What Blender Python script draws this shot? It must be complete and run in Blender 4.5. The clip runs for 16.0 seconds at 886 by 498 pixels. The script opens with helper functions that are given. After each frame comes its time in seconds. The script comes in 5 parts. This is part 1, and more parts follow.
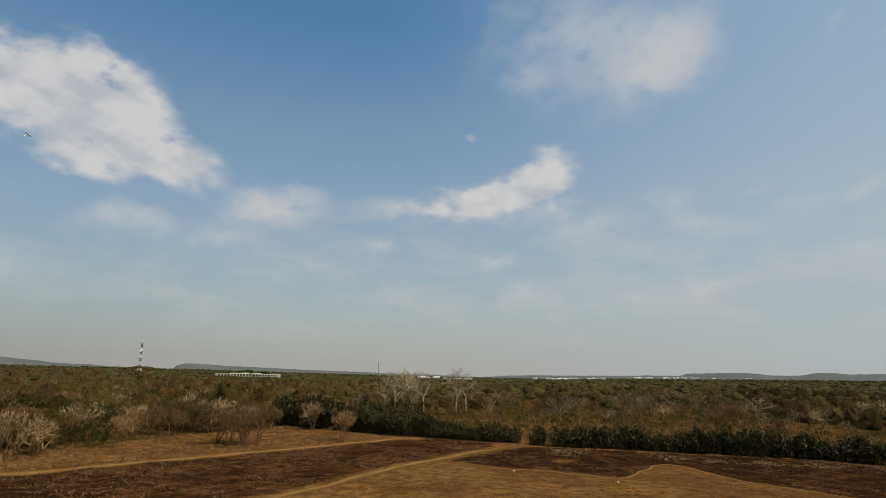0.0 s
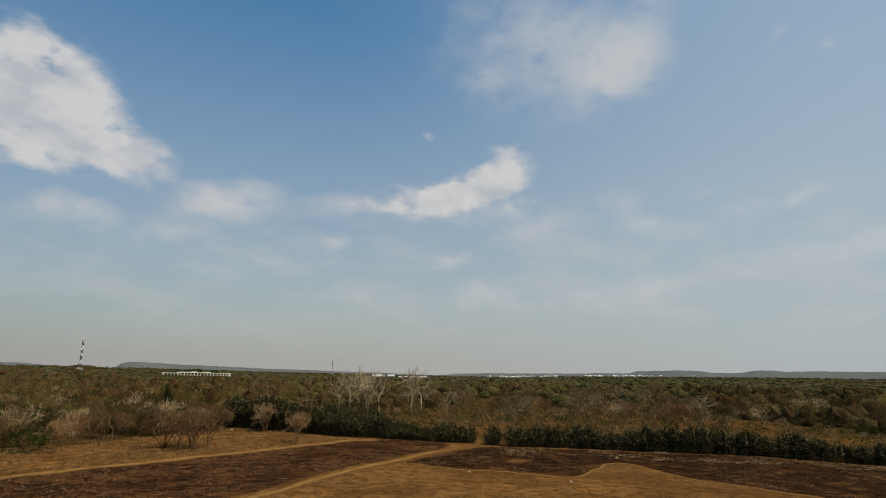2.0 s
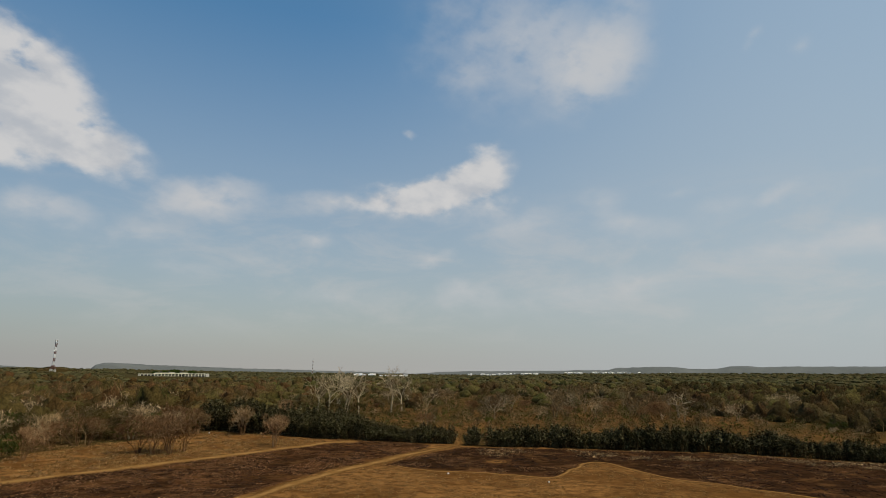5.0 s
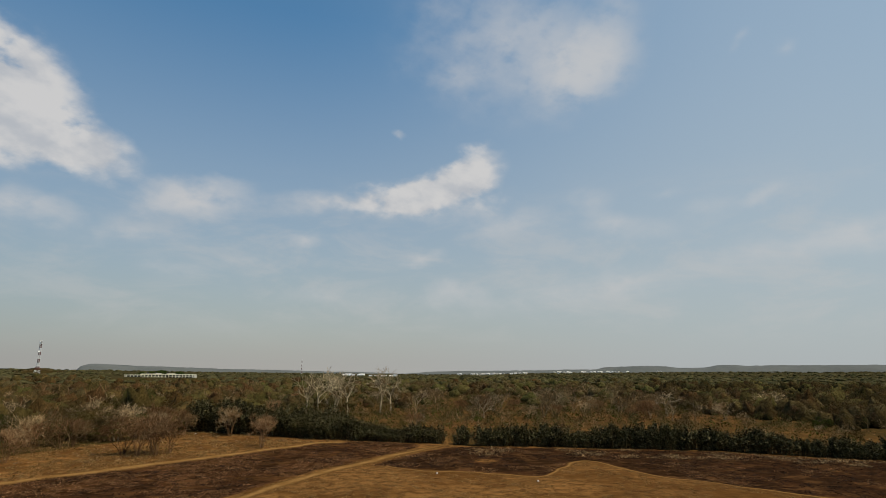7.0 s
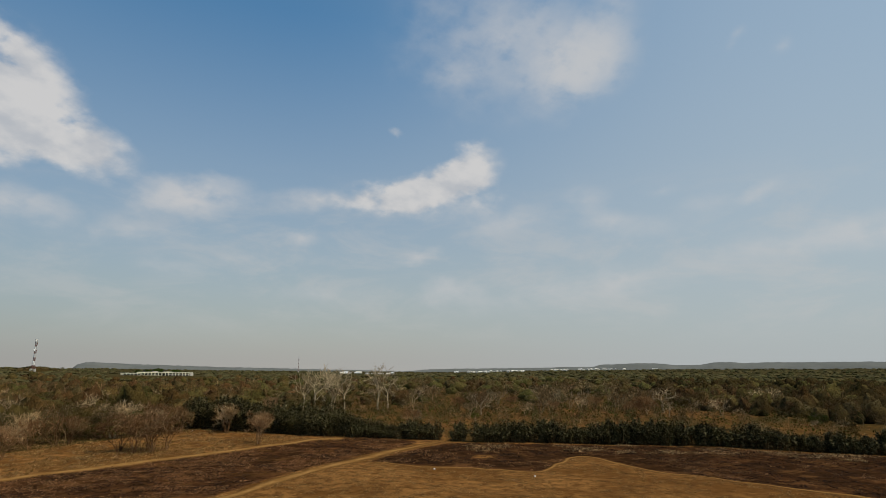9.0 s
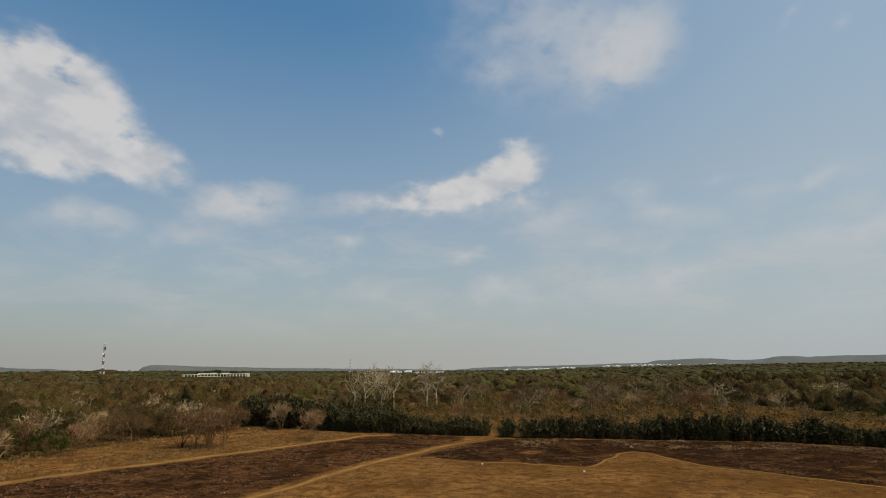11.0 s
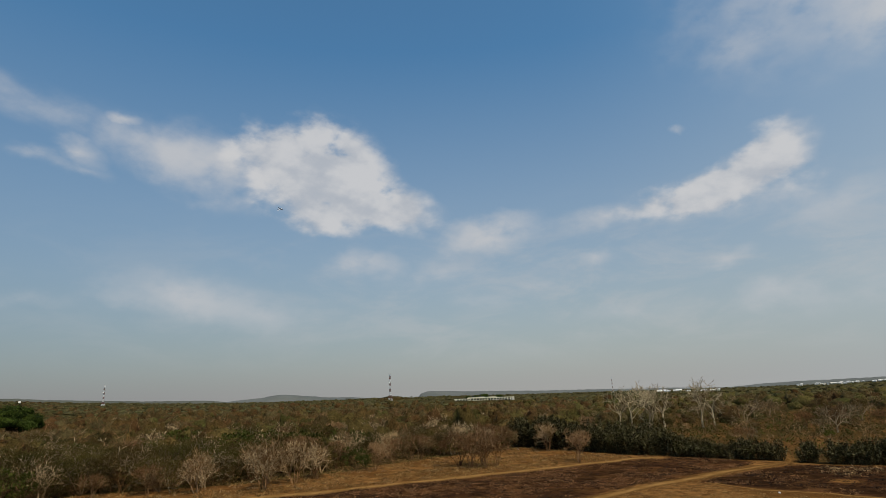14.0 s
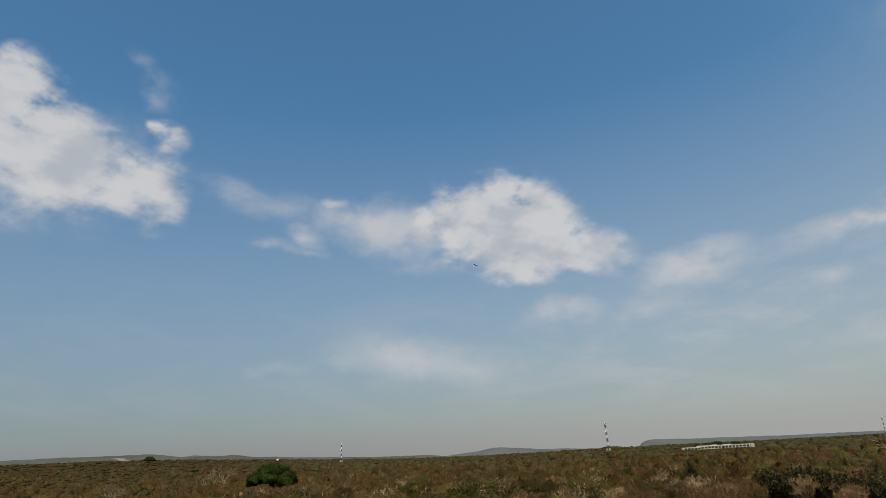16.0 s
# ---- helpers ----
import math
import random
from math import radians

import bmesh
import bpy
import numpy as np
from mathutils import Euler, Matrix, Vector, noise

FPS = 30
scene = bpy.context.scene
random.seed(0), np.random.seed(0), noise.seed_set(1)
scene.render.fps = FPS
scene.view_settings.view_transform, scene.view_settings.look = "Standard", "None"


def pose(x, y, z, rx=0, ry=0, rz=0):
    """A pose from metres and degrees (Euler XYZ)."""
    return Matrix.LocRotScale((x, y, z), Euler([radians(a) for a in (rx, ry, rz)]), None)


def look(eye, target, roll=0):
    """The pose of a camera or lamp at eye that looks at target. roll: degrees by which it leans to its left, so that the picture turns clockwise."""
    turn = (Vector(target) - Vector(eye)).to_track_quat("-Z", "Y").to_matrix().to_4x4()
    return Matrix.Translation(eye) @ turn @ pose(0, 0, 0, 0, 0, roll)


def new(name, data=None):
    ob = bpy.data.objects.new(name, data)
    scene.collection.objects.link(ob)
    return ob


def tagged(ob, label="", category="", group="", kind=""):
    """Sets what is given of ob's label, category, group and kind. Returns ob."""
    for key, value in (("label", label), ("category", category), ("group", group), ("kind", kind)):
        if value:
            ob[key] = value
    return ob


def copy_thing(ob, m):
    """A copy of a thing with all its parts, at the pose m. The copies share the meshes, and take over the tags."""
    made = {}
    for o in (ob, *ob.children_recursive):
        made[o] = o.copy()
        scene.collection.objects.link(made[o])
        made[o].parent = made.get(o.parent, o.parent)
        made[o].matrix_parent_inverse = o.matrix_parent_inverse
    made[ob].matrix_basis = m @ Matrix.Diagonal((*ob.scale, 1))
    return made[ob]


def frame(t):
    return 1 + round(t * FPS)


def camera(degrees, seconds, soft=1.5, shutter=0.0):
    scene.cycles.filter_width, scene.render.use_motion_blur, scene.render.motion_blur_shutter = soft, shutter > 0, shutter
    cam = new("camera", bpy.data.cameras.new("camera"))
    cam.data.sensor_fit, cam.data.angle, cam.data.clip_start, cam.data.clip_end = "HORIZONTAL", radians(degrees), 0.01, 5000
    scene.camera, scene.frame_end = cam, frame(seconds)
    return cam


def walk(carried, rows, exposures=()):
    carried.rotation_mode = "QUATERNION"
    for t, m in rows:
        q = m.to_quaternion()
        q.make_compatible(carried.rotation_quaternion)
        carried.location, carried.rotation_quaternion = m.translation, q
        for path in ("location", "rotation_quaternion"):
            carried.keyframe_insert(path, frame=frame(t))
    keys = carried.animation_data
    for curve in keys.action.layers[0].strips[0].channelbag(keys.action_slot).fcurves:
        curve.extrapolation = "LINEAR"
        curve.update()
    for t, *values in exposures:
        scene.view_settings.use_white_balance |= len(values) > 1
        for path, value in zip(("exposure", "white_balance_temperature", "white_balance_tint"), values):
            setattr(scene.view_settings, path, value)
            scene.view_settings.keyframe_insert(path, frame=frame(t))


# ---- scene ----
# ---------------------------------------------------------------- camera
cam = camera(75.4, 16.0, soft=0.6)
PATH = [
    (0, (0.0, -0.037, 10.012), (0.0, 1.92, 10.424), 1.3),
    (0.5, (-0.142, 0.015, 10.144), (-0.088, 1.971, 10.555), 1.3),
    (1, (-0.18, 0.066, 10.214), (-0.079, 2.02, 10.626), 1.3),
    (1.5, (-0.248, 0.09, 10.283), (-0.116, 2.043, 10.693), 1.3),
    (2, (-0.273, 0.02, 10.366), (-0.121, 1.972, 10.775), 1.2),
    (2.5, (-0.236, -0.009, 10.477), (-0.07, 1.942, 10.884), 1.2),
    (3, (-0.272, 0.046, 10.581), (-0.089, 1.996, 10.988), 1.1),
    (5.5, (0.001, -0.082, 10.766), (0.227, 1.864, 11.17), 0.7),
    (6, (-0.024, 0.038, 10.732), (0.212, 1.982, 11.138), 0.7),
    (6.5, (-0.002, 0.14, 10.693), (0.242, 2.083, 11.097), 0.6),
    (7, (0.072, 0.222, 10.7), (0.326, 2.164, 11.104), 0.5),
    (7.5, (0.053, 0.307, 10.686), (0.318, 2.249, 11.086), 0.4),
    (8, (0.043, 0.351, 10.63), (0.317, 2.292, 11.028), 0.4),
    (10.5, (0.363, 0.143, 10.308), (0.538, 2.096, 10.701), -0.1),
    (11, (0.537, 0.032, 10.232), (0.642, 1.991, 10.624), -0.4),
    (11.5, (0.63, -0.167, 10.186), (0.622, 1.794, 10.578), -0.5),
    (12, (0.698, -0.22, 10.151), (0.557, 1.736, 10.545), -0.8),
    (12.5, (0.736, -0.217, 10.139), (0.451, 1.72, 10.547), -1.1),
    (13, (0.766, -0.273, 10.072), (0.341, 1.635, 10.496), -1.5),
    (13.5, (0.855, -0.354, 10.061), (0.283, 1.51, 10.506), -1.9),
    (14, (0.895, -0.207, 10.045), (0.182, 1.599, 10.526), -2.3),
    (14.5, (0.836, -0.194, 10.044), (-0.01, 1.54, 10.573), -2.6),
    (15, (0.688, -0.178, 10.197), (-0.314, 1.453, 10.776), -3.0),
    (15.5, (0.543, -0.114, 10.262), (-0.602, 1.401, 10.891), -3.4),
    (16, (0.582, -0.171, 10.309), (-0.658, 1.247, 10.981), -3.8),
]
walk(cam, [(t, look(eye, target, roll)) for t, eye, target, roll in PATH], [(0, -0.04, 6480, 10), (10.5, -0.04, 6480, 10), (12.5, -0.07, 6430, 10), (14, -0.1, 6280, 10), (16, -0.06, 6320, 10)])


# ---------------------------------------------------------------- node helpers
class Graph:
    """Short calls for building a node tree."""

    def __init__(self, tree):
        self.tree = tree

    def put(self, socket, value):
        if isinstance(value, bpy.types.NodeSocket):
            self.tree.links.new(value, socket)
        elif value is not None:
            if isinstance(value, (tuple, list)) and len(value) == 3 and socket.type == "RGBA":
                value = (*value, 1)
            socket.default_value = value

    def node(self, kind):
        return self.tree.nodes.new(kind)

    def math(self, op, a, b=None, c=None, clamp=False):
        n = self.node("ShaderNodeMath")
        n.operation, n.use_clamp = op, clamp
        for s, v in zip(n.inputs, (a, b, c)):
            self.put(s, v)
        return n.outputs[0]

    def ramp(self, value, lo, hi, a=0.0, b=1.0, smooth=True):
        n = self.node("ShaderNodeMapRange")
        n.interpolation_type = "SMOOTHSTEP" if smooth else "LINEAR"
        for s, v in zip(n.inputs[:5], (value, lo, hi, a, b)):
            self.put(s, v)
        return n.outputs[0]

    def mix(self, factor, a, b, blend="MIX"):
        n = self.node("ShaderNodeMix")
        n.data_type, n.blend_type = "RGBA", blend
        self.put(n.inputs[0], factor)
        self.put(n.inputs[6], a)
        self.put(n.inputs[7], b)
        return n.outputs[2]

    def noise(self, vector, scale, detail=4.0, rough=0.55, distortion=0.0):
        n = self.node("ShaderNodeTexNoise")
        self.put(n.inputs["Vector"], vector)
        n.inputs["Scale"].default_value = scale
        n.inputs["Detail"].default_value = detail
        n.inputs["Roughness"].default_value = rough
        n.inputs["Distortion"].default_value = distortion
        return n.outputs[0], n.outputs[1]

    def vec(self, op, a, b=None, scale=None):
        n = self.node("ShaderNodeVectorMath")
        n.operation = op
        self.put(n.inputs[0], a)
        if b is not None:
            self.put(n.inputs[1], b)
        if scale is not None:
            self.put(n.inputs["Scale"], scale)
        return n.outputs[0]


# ---------------------------------------------------------------- sky and sun
SUN_AZ, SUN_EL = 122.0, 58.0          # degrees clockwise from the y axis, and above the horizon
world = bpy.data.worlds.new("sky")
scene.world = world
world.use_nodes = True
world.node_tree.nodes.clear()
G = Graph(world.node_tree)
direction = G.node("ShaderNodeTexCoord").outputs["Generated"]
xyz = G.node("ShaderNodeSeparateXYZ")
G.put(xyz.inputs[0], direction)
azimuth = G.math("MULTIPLY", G.math("ARCTAN2", xyz.outputs[0], xyz.outputs[1]), 57.29578)
height = G.math("MULTIPLY", G.math("ARCSINE", xyz.outputs[2]), 57.29578)
flat = G.node("ShaderNodeCombineXYZ")
G.put(flat.inputs[0], azimuth)
G.put(flat.inputs[1], height)
plain_map = flat.outputs[0]
nishita = G.node("ShaderNodeTexSky")
nishita.sky_type, nishita.sun_disc = "NISHITA", False
nishita.sun_elevation, nishita.sun_rotation = radians(SUN_EL), radians(SUN_AZ)
nishita.altitude, nishita.air_density, nishita.dust_density, nishita.ozone_density = 50.0, 1.0, 1.2, 1.6
clear = G.mix(1.0, G.vec("SCALE", nishita.outputs[0], scale=0.125), (0.64, 1.02, 1.07), "MULTIPLY")
# ground haze: thick low down, thinning with height
haze = G.math("POWER", G.ramp(height, -2.0, 33.0, 1.0, 0.0, smooth=False), 1.15)
low_air = G.mix(G.ramp(azimuth, -82.0, 0.0), (0.264, 0.252, 0.248), (0.408, 0.393, 0.368))
sky = G.mix(haze, clear, low_air)
far_veil = G.ramp(azimuth, -10.0, 45.0, 0.0, 0.5)
sky = G.mix(far_veil, sky, (0.455, 0.525, 0.565))

# cloud map in degrees, bent by two sizes of turbulence
slant = G.node("ShaderNodeMapping")
G.put(slant.inputs[0], plain_map)
slant.inputs[2].default_value = (0, 0, radians(30))
slant.inputs[3].default_value = (0.62, 1.0, 1.0)
fine_n, fine_c = G.noise(slant.outputs[0], 0.40, 6.0, 0.52)
wide_n, wide_c = G.noise(plain_map, 0.15, 3.0, 0.5)
bent = G.vec("ADD", plain_map, G.vec("SCALE", G.vec("SUBTRACT", wide_c, (0.5, 0.5, 0.5)), scale=1.3))
bent = G.vec("ADD", bent, G.vec("SCALE", G.vec("SUBTRACT", fine_c, (0.5, 0.5, 0.5)), scale=2.1))
calm = G.vec("ADD", plain_map, G.vec("SCALE", G.vec("SUBTRACT", wide_c, (0.5, 0.5, 0.5)), scale=0.8))
calm = G.vec("ADD", calm, G.vec("SCALE", G.vec("SUBTRACT", fine_c, (0.5, 0.5, 0.5)), scale=0.7))


def billows(rows, where=bent):
    """Sum of soft ovals: azimuth, height, half-width, half-height, tilt, weight."""
    total = None
    for az, el, a, b, tilt, weight in rows:
        m = G.node("ShaderNodeMapping")
        m.vector_type = "TEXTURE"
        G.put(m.inputs[0], where)
        m.inputs[1].default_value = (az, el, 0)
        m.inputs[2].default_value = (0, 0, radians(tilt))
        m.inputs[3].default_value = (a, b, 1)
        g = G.node("ShaderNodeTexGradient")
        g.gradient_type = "SPHERICAL"
        G.put(g.inputs[0], m.outputs[0])
        total = G.math("MULTIPLY_ADD", g.outputs[1], weight, total if total is not None else 0.0)
    return total


great = billows([(-34.2, 21.0, 11.5, 6.0, -12, 1.5), (-31.2, 24.0, 6.5, 3.4, -25, 0.9), (-26.2, 18.0, 6.4, 2.9, -14, 1.2), (-38.0, 22.8, 6.5, 3.4, -5, 0.6), (-31.5, 18.0, 8, 3.2, 0, 0.7)])
western = billows([(-83.5, 27.5, 9.0, 6.8, 0, 1.5), (-76.5, 26.0, 6.4, 5.0, -25, 1.3), (-70.0, 24.2, 4.4, 4.4, 0, 1.2), (-81.5, 31.6, 3.6, 3.0, 0, 0.8), (-69.2, 29.4, 2.5, 1.9, -15, 1.0), (-79, 22.6, 8, 4.2, 0, 0.5)])
middle = billows([(10.6, 19.4, 4.4, 3.0, 10, 1.2), (6.5, 17.5, 6, 2.7, 20, 1.15), (1.5, 16.3, 7.5, 2.2, 8, 1.2), (11.2, 17.5, 4.2, 2.2, -10, 0.85), (6.5, 16.2, 5, 1.5, 0, 0.6)])
dense = G.math("ADD", G.math("ADD", great, western), middle)
streak = billows([(-65.0, 25.3, 8, 2.2, -16, 0.45), (-59.0, 24.2, 8, 2.2, -12, 0.5), (-53.0, 23.1, 8.5, 2.9, -9, 0.6), (-47.5, 22.2, 8, 3.8, -10, 0.75)], calm)
shreds = billows([(-43.5, 21.0, 9, 5.0, -12, 1.05),
                  (-58.8, 20.2, 2.6, 1.1, 0, 0.9), (-55.6, 21.2, 2.8, 1.1, -15, 1.0), (-55.2, 19.6, 3.2, 1.2, 0, 0.9), (-52.6, 24.7, 1.6, 0.6, 0, 0.8),
                  (-70.4, 33.0, 2.4, 2.4, 0, 0.7), (-72.6, 35.4, 2.0, 1.4, 0, 0.5), (-74, 27, 7, 5, 0, 0.6), (-80, 22, 9, 5, 0, 0.6), (-4.5, 15.9, 7.5, 1.7, 3, 1.0), (9.5, 15.6, 6.5, 2.2, 6, 0.8), (3, 14.8, 6, 1.5, 4, 0.5)])
puffs = billows([(-17, 15.2, 7.4, 2.8, 6, 1.7), (-30, 12.9, 5, 2.2, -5, 1.0), (-23, 11.5, 9, 2.2, -4, 0.6), (-6.2, 12.1, 2.4, 1.2, 0, 0.9),
                 (5.3, 10.8, 3.0, 1.1, 8, 1.1), (-58, 8.4, 4.5, 1.1, 0, 0.5),
                 (-17.3, 8.7, 4.5, 1.5, 0, 0.6), (-12, 9.8, 2.2, 1.0, 0, 0.5), (2.9, 22.9, 0.9, 0.4, -5, 0.55)])
high_veil = billows([(-46, 9.2, 10, 4.0, -12, 1.0), (-39, 8, 10, 3.0, -8, 0.7), (-52, 8.6, 8, 2.6, 0, 0.4), (21.5, 29.3, 8, 5.0, -15, 0.8), (24.5, 28.8, 6, 3.6, 10, 0.75), (21, 26.6, 6, 4.0, 0, 0.5), (26.5, 32.8, 5, 4.0, 40, 0.6),
                (14, 31.5, 15, 10, 0, 1.0), (8.5, 28.2, 4.5, 1.8, 0, 0.45), (37.3, 28.3, 1.6, 0.9, 35, 0.6), (40.5, 27, 1.4, 1.1, 45, 0.8)])
eastern = billows([(24.5, 13.6, 6.5, 1.9, -4, 1.0), (22.3, 15.9, 3.4, 1.7, 0, 0.9), (14, 13.9, 6.5, 2.2, 8, 1.0), (33, 14.4, 6.5, 1.9, 14, 0.7),
                   (38, 15.2, 3.4, 1.1, 18, 0.8), (29.5, 16.3, 3.4, 0.8, 4, 0.5), (38, 10.2, 9, 2.1, 6, 0.9), (46, 10.8, 8, 2.2, 0, 1.0),
                   (25, 8.1, 9, 2.2, 4, 0.8), (8.5, 7.2, 4.5, 1.8, 0, 0.8), (-4.6, 6.5, 7, 1.6, 0, 0.6), (15, 6.5, 18, 2.8, 0, 0.6)])
thin = G.math("ADD", G.math("ADD", shreds, streak), puffs)
soft = G.math("ADD", high_veil, eastern)
grain = G.math("SUBTRACT", fine_n, 0.5)
thick_cover = G.ramp(G.math("MULTIPLY_ADD", G.math("MULTIPLY", grain, G.math("MULTIPLY", dense, 3.0, clamp=True)), 1.7, dense), 0.05, 1.0, 0.0, 0.9)
thin_cover = G.ramp(G.math("MULTIPLY_ADD", G.math("MULTIPLY", grain, G.math("MULTIPLY", thin, 3.0, clamp=True)), 1.4, thin), 0.0, 1.6, 0.0, 0.86)
soft_cover = G.ramp(G.math("MULTIPLY_ADD", G.math("MULTIPLY", grain, G.math("MULTIPLY", soft, 3.0, clamp=True)), 0.8, soft), 0.0, 1.7, 0.0, 0.82)
# broken low haze
drift = G.node("ShaderNodeMapping")
G.put(drift.inputs[0], plain_map)
drift.inputs[3].default_value = (0.45, 1.3, 1.0)
drift_n, _ = G.noise(drift.outputs[0], 0.2, 6.0, 0.62, 0.4)
low_band = G.math("MULTIPLY", G.ramp(height, 1.0, 6.0), G.ramp(height, 20.0, 10.0))
low_band = G.math("MULTIPLY", low_band, G.ramp(azimuth, -62.0, -5.0, 0.08, 0.36))
sky = G.mix(G.math("MULTIPLY", G.ramp(drift_n, 0.42, 0.68), low_band), sky, (0.56, 0.545, 0.53))
sky = G.mix(soft_cover, sky, (0.575, 0.575, 0.575))
sky = G.mix(thin_cover, sky, (0.585, 0.58, 0.578))
body_tone = G.ramp(G.math("ADD", wide_n, G.math("MULTIPLY", grain, 2.2)), 0.12, 0.80)
sky = G.mix(thick_cover, sky, G.mix(body_tone, (0.49, 0.505, 0.53), (0.655, 0.64, 0.625)))
bg = G.node("ShaderNodeBackground")
G.put(bg.inputs[0], sky)
bg.inputs[1].default_value = 1.0
G.put(G.node("ShaderNodeOutputWorld").inputs[0], bg.outputs[0])

sun = new("sun", bpy.data.lights.new("sun", "SUN"))
sun.data.energy, sun.data.angle, sun.data.color = 3.55, radians(0.6), (1.0, 0.865, 0.655)
az, el = radians(SUN_AZ), radians(SUN_EL)
sun.matrix_world = look((math.sin(az) * math.cos(el) * 500, math.cos(az) * math.cos(el) * 500, math.sin(el) * 500), (0, 0, 0))


# ---------------------------------------------------------------- materials
def surface(name, rough=0.9, metal=0.0, spec=0.3):
    m = bpy.data.materials.new(name)
    m.use_nodes = True
    g = Graph(m.node_tree)
    b = m.node_tree.nodes["Principled BSDF"]
    b.inputs["Roughness"].default_value = rough
    b.inputs["Metallic"].default_value = metal
    b.inputs["Specular IOR Level"].default_value = spec
    return m, g, b


def bump(g, b, height, strength, distance=0.05):
    n = g.node("ShaderNodeBump")
    n.inputs["Strength"].default_value = strength
    n.inputs["Distance"].default_value = distance
    g.put(n.inputs["Height"], height)
    g.put(b.inputs["Normal"], n.outputs[0])


def position(g):
    return g.node("ShaderNodeNewGeometry").outputs["Position"]


def worn(name, a, b_col, scale=1.0, rough=0.85, metal=0.0, relief=0.2, per_thing=0.0, spec=0.2):
    """Two colours broken up by coarse and fine noise; per_thing varies whole objects."""
    m, g, b = surface(name, rough, metal, spec)
    p = position(g)
    n1, _ = g.noise(p, scale, 4)
    n2, _ = g.noise(p, scale * 9, 3)
    f = g.ramp(g.math("MULTIPLY_ADD", n2, 0.4, n1), 0.45, 0.95)
    col = g.mix(f, a, b_col)
    if per_thing:
        r = g.node("ShaderNodeObjectInfo").outputs["Random"]
        hsv = g.node("ShaderNodeHueSaturation")
        g.put(hsv.inputs["Value"], g.ramp(r, 0, 1, 1 - per_thing, 1 + per_thing, smooth=False))
        g.put(hsv.inputs["Color"], col)
        col = hsv.outputs[0]
    g.put(b.inputs["Base Color"], col)
    if relief:
        bump(g, b, n2, relief)
    return m


def plant(name, colours, patch=0.12, spread=0.35, rough=0.8, spec=0.08, vary=(0.65, 1.3), glint=None, through_leaf=0.0):
    """Foliage or twigs: colour drifts from plant to plant and from leaf to leaf."""
    m, g, b = surface(name, rough, 0.0, spec)
    geo = g.node("ShaderNodeNewGeometry")
    tone = g.node("ShaderNodeAttribute")
    tone.attribute_name = "tone"
    one = g.math("ADD", tone.outputs["Fac"], g.node("ShaderNodeObjectInfo").outputs["Random"])
    n, _ = g.noise(geo.outputs["Position"], patch, 3, 0.6)
    island = geo.outputs["Random Per Island"]
    f = g.math("MULTIPLY_ADD", g.math("FRACT", one), 0.55, g.math("MULTIPLY_ADD", island, 0.2, g.ramp(n, 0.3, 0.7, -0.1, 0.35)))
    col = g.mix(g.ramp(f, 0.15, 0.5), colours[0], colours[1])
    col = g.mix(g.ramp(f, 0.5, 0.9), col, colours[2])
    hsv = g.node("ShaderNodeHueSaturation")
    leafwise = g.ramp(island, 0, 1, 1 - spread, 1 + spread, smooth=False)
    g.put(hsv.inputs["Value"], g.math("MULTIPLY", leafwise, g.ramp(g.math("FRACT", g.math("MULTIPLY", one, 7.3)), 0, 1, vary[0], vary[1], smooth=False)))
    g.put(hsv.inputs["Color"], col)
    out = hsv.outputs[0]
    # glint: shine of stiff leaves painted as a paler tone on some of them
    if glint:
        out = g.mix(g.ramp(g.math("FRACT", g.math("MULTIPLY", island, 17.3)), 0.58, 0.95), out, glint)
    g.put(b.inputs["Base Color"], out)
    if through_leaf:
        back, both = g.node("ShaderNodeBsdfTranslucent"), g.node("ShaderNodeMixShader")
        g.put(back.inputs["Color"], out)
        both.inputs[0].default_value = through_leaf
        g.put(both.inputs[1], b.outputs[0])
        g.put(both.inputs[2], back.outputs[0])
        g.put(m.node_tree.nodes["Material Output"].inputs["Surface"], both.outputs[0])
    return m


def canopy(name, colours, grain, relief, mottle=0.47):
    """Closed crown of fine twigs and small leaves: mottled, with soft relief."""
    m, g, b = surface(name, 0.95, 0.0, 0.02)
    p = position(g)
    tone = g.node("ShaderNodeAttribute")
    tone.attribute_name = "tone"
    one = tone.outputs["Fac"]
    n1, _ = g.noise(p, grain, 5, 0.65)
    n2, _ = g.noise(p, grain * 0.05, 3, 0.6)
    f = g.math("MULTIPLY_ADD", one, 0.6, g.ramp(n2, 0.3, 0.7, -0.1, 0.5))
    col = g.mix(g.ramp(f, 0.1, 0.5), colours[0], colours[1])
    col = g.mix(g.ramp(f, 0.5, 0.9), col, colours[2])
    hsv = g.node("ShaderNodeHueSaturation")
    g.put(hsv.inputs["Value"], g.math("MULTIPLY", g.ramp(n1, 0.3, 0.7, 0.97 - mottle, 0.97 + mottle), g.ramp(g.math("FRACT", g.math("MULTIPLY", one, 7.3)), 0, 1, 0.75, 1.2, smooth=False)))
    g.put(hsv.inputs["Color"], col)
    g.put(b.inputs["Base Color"], hsv.outputs[0])
    bump(g, b, n1, 1.0, relief)
    return m


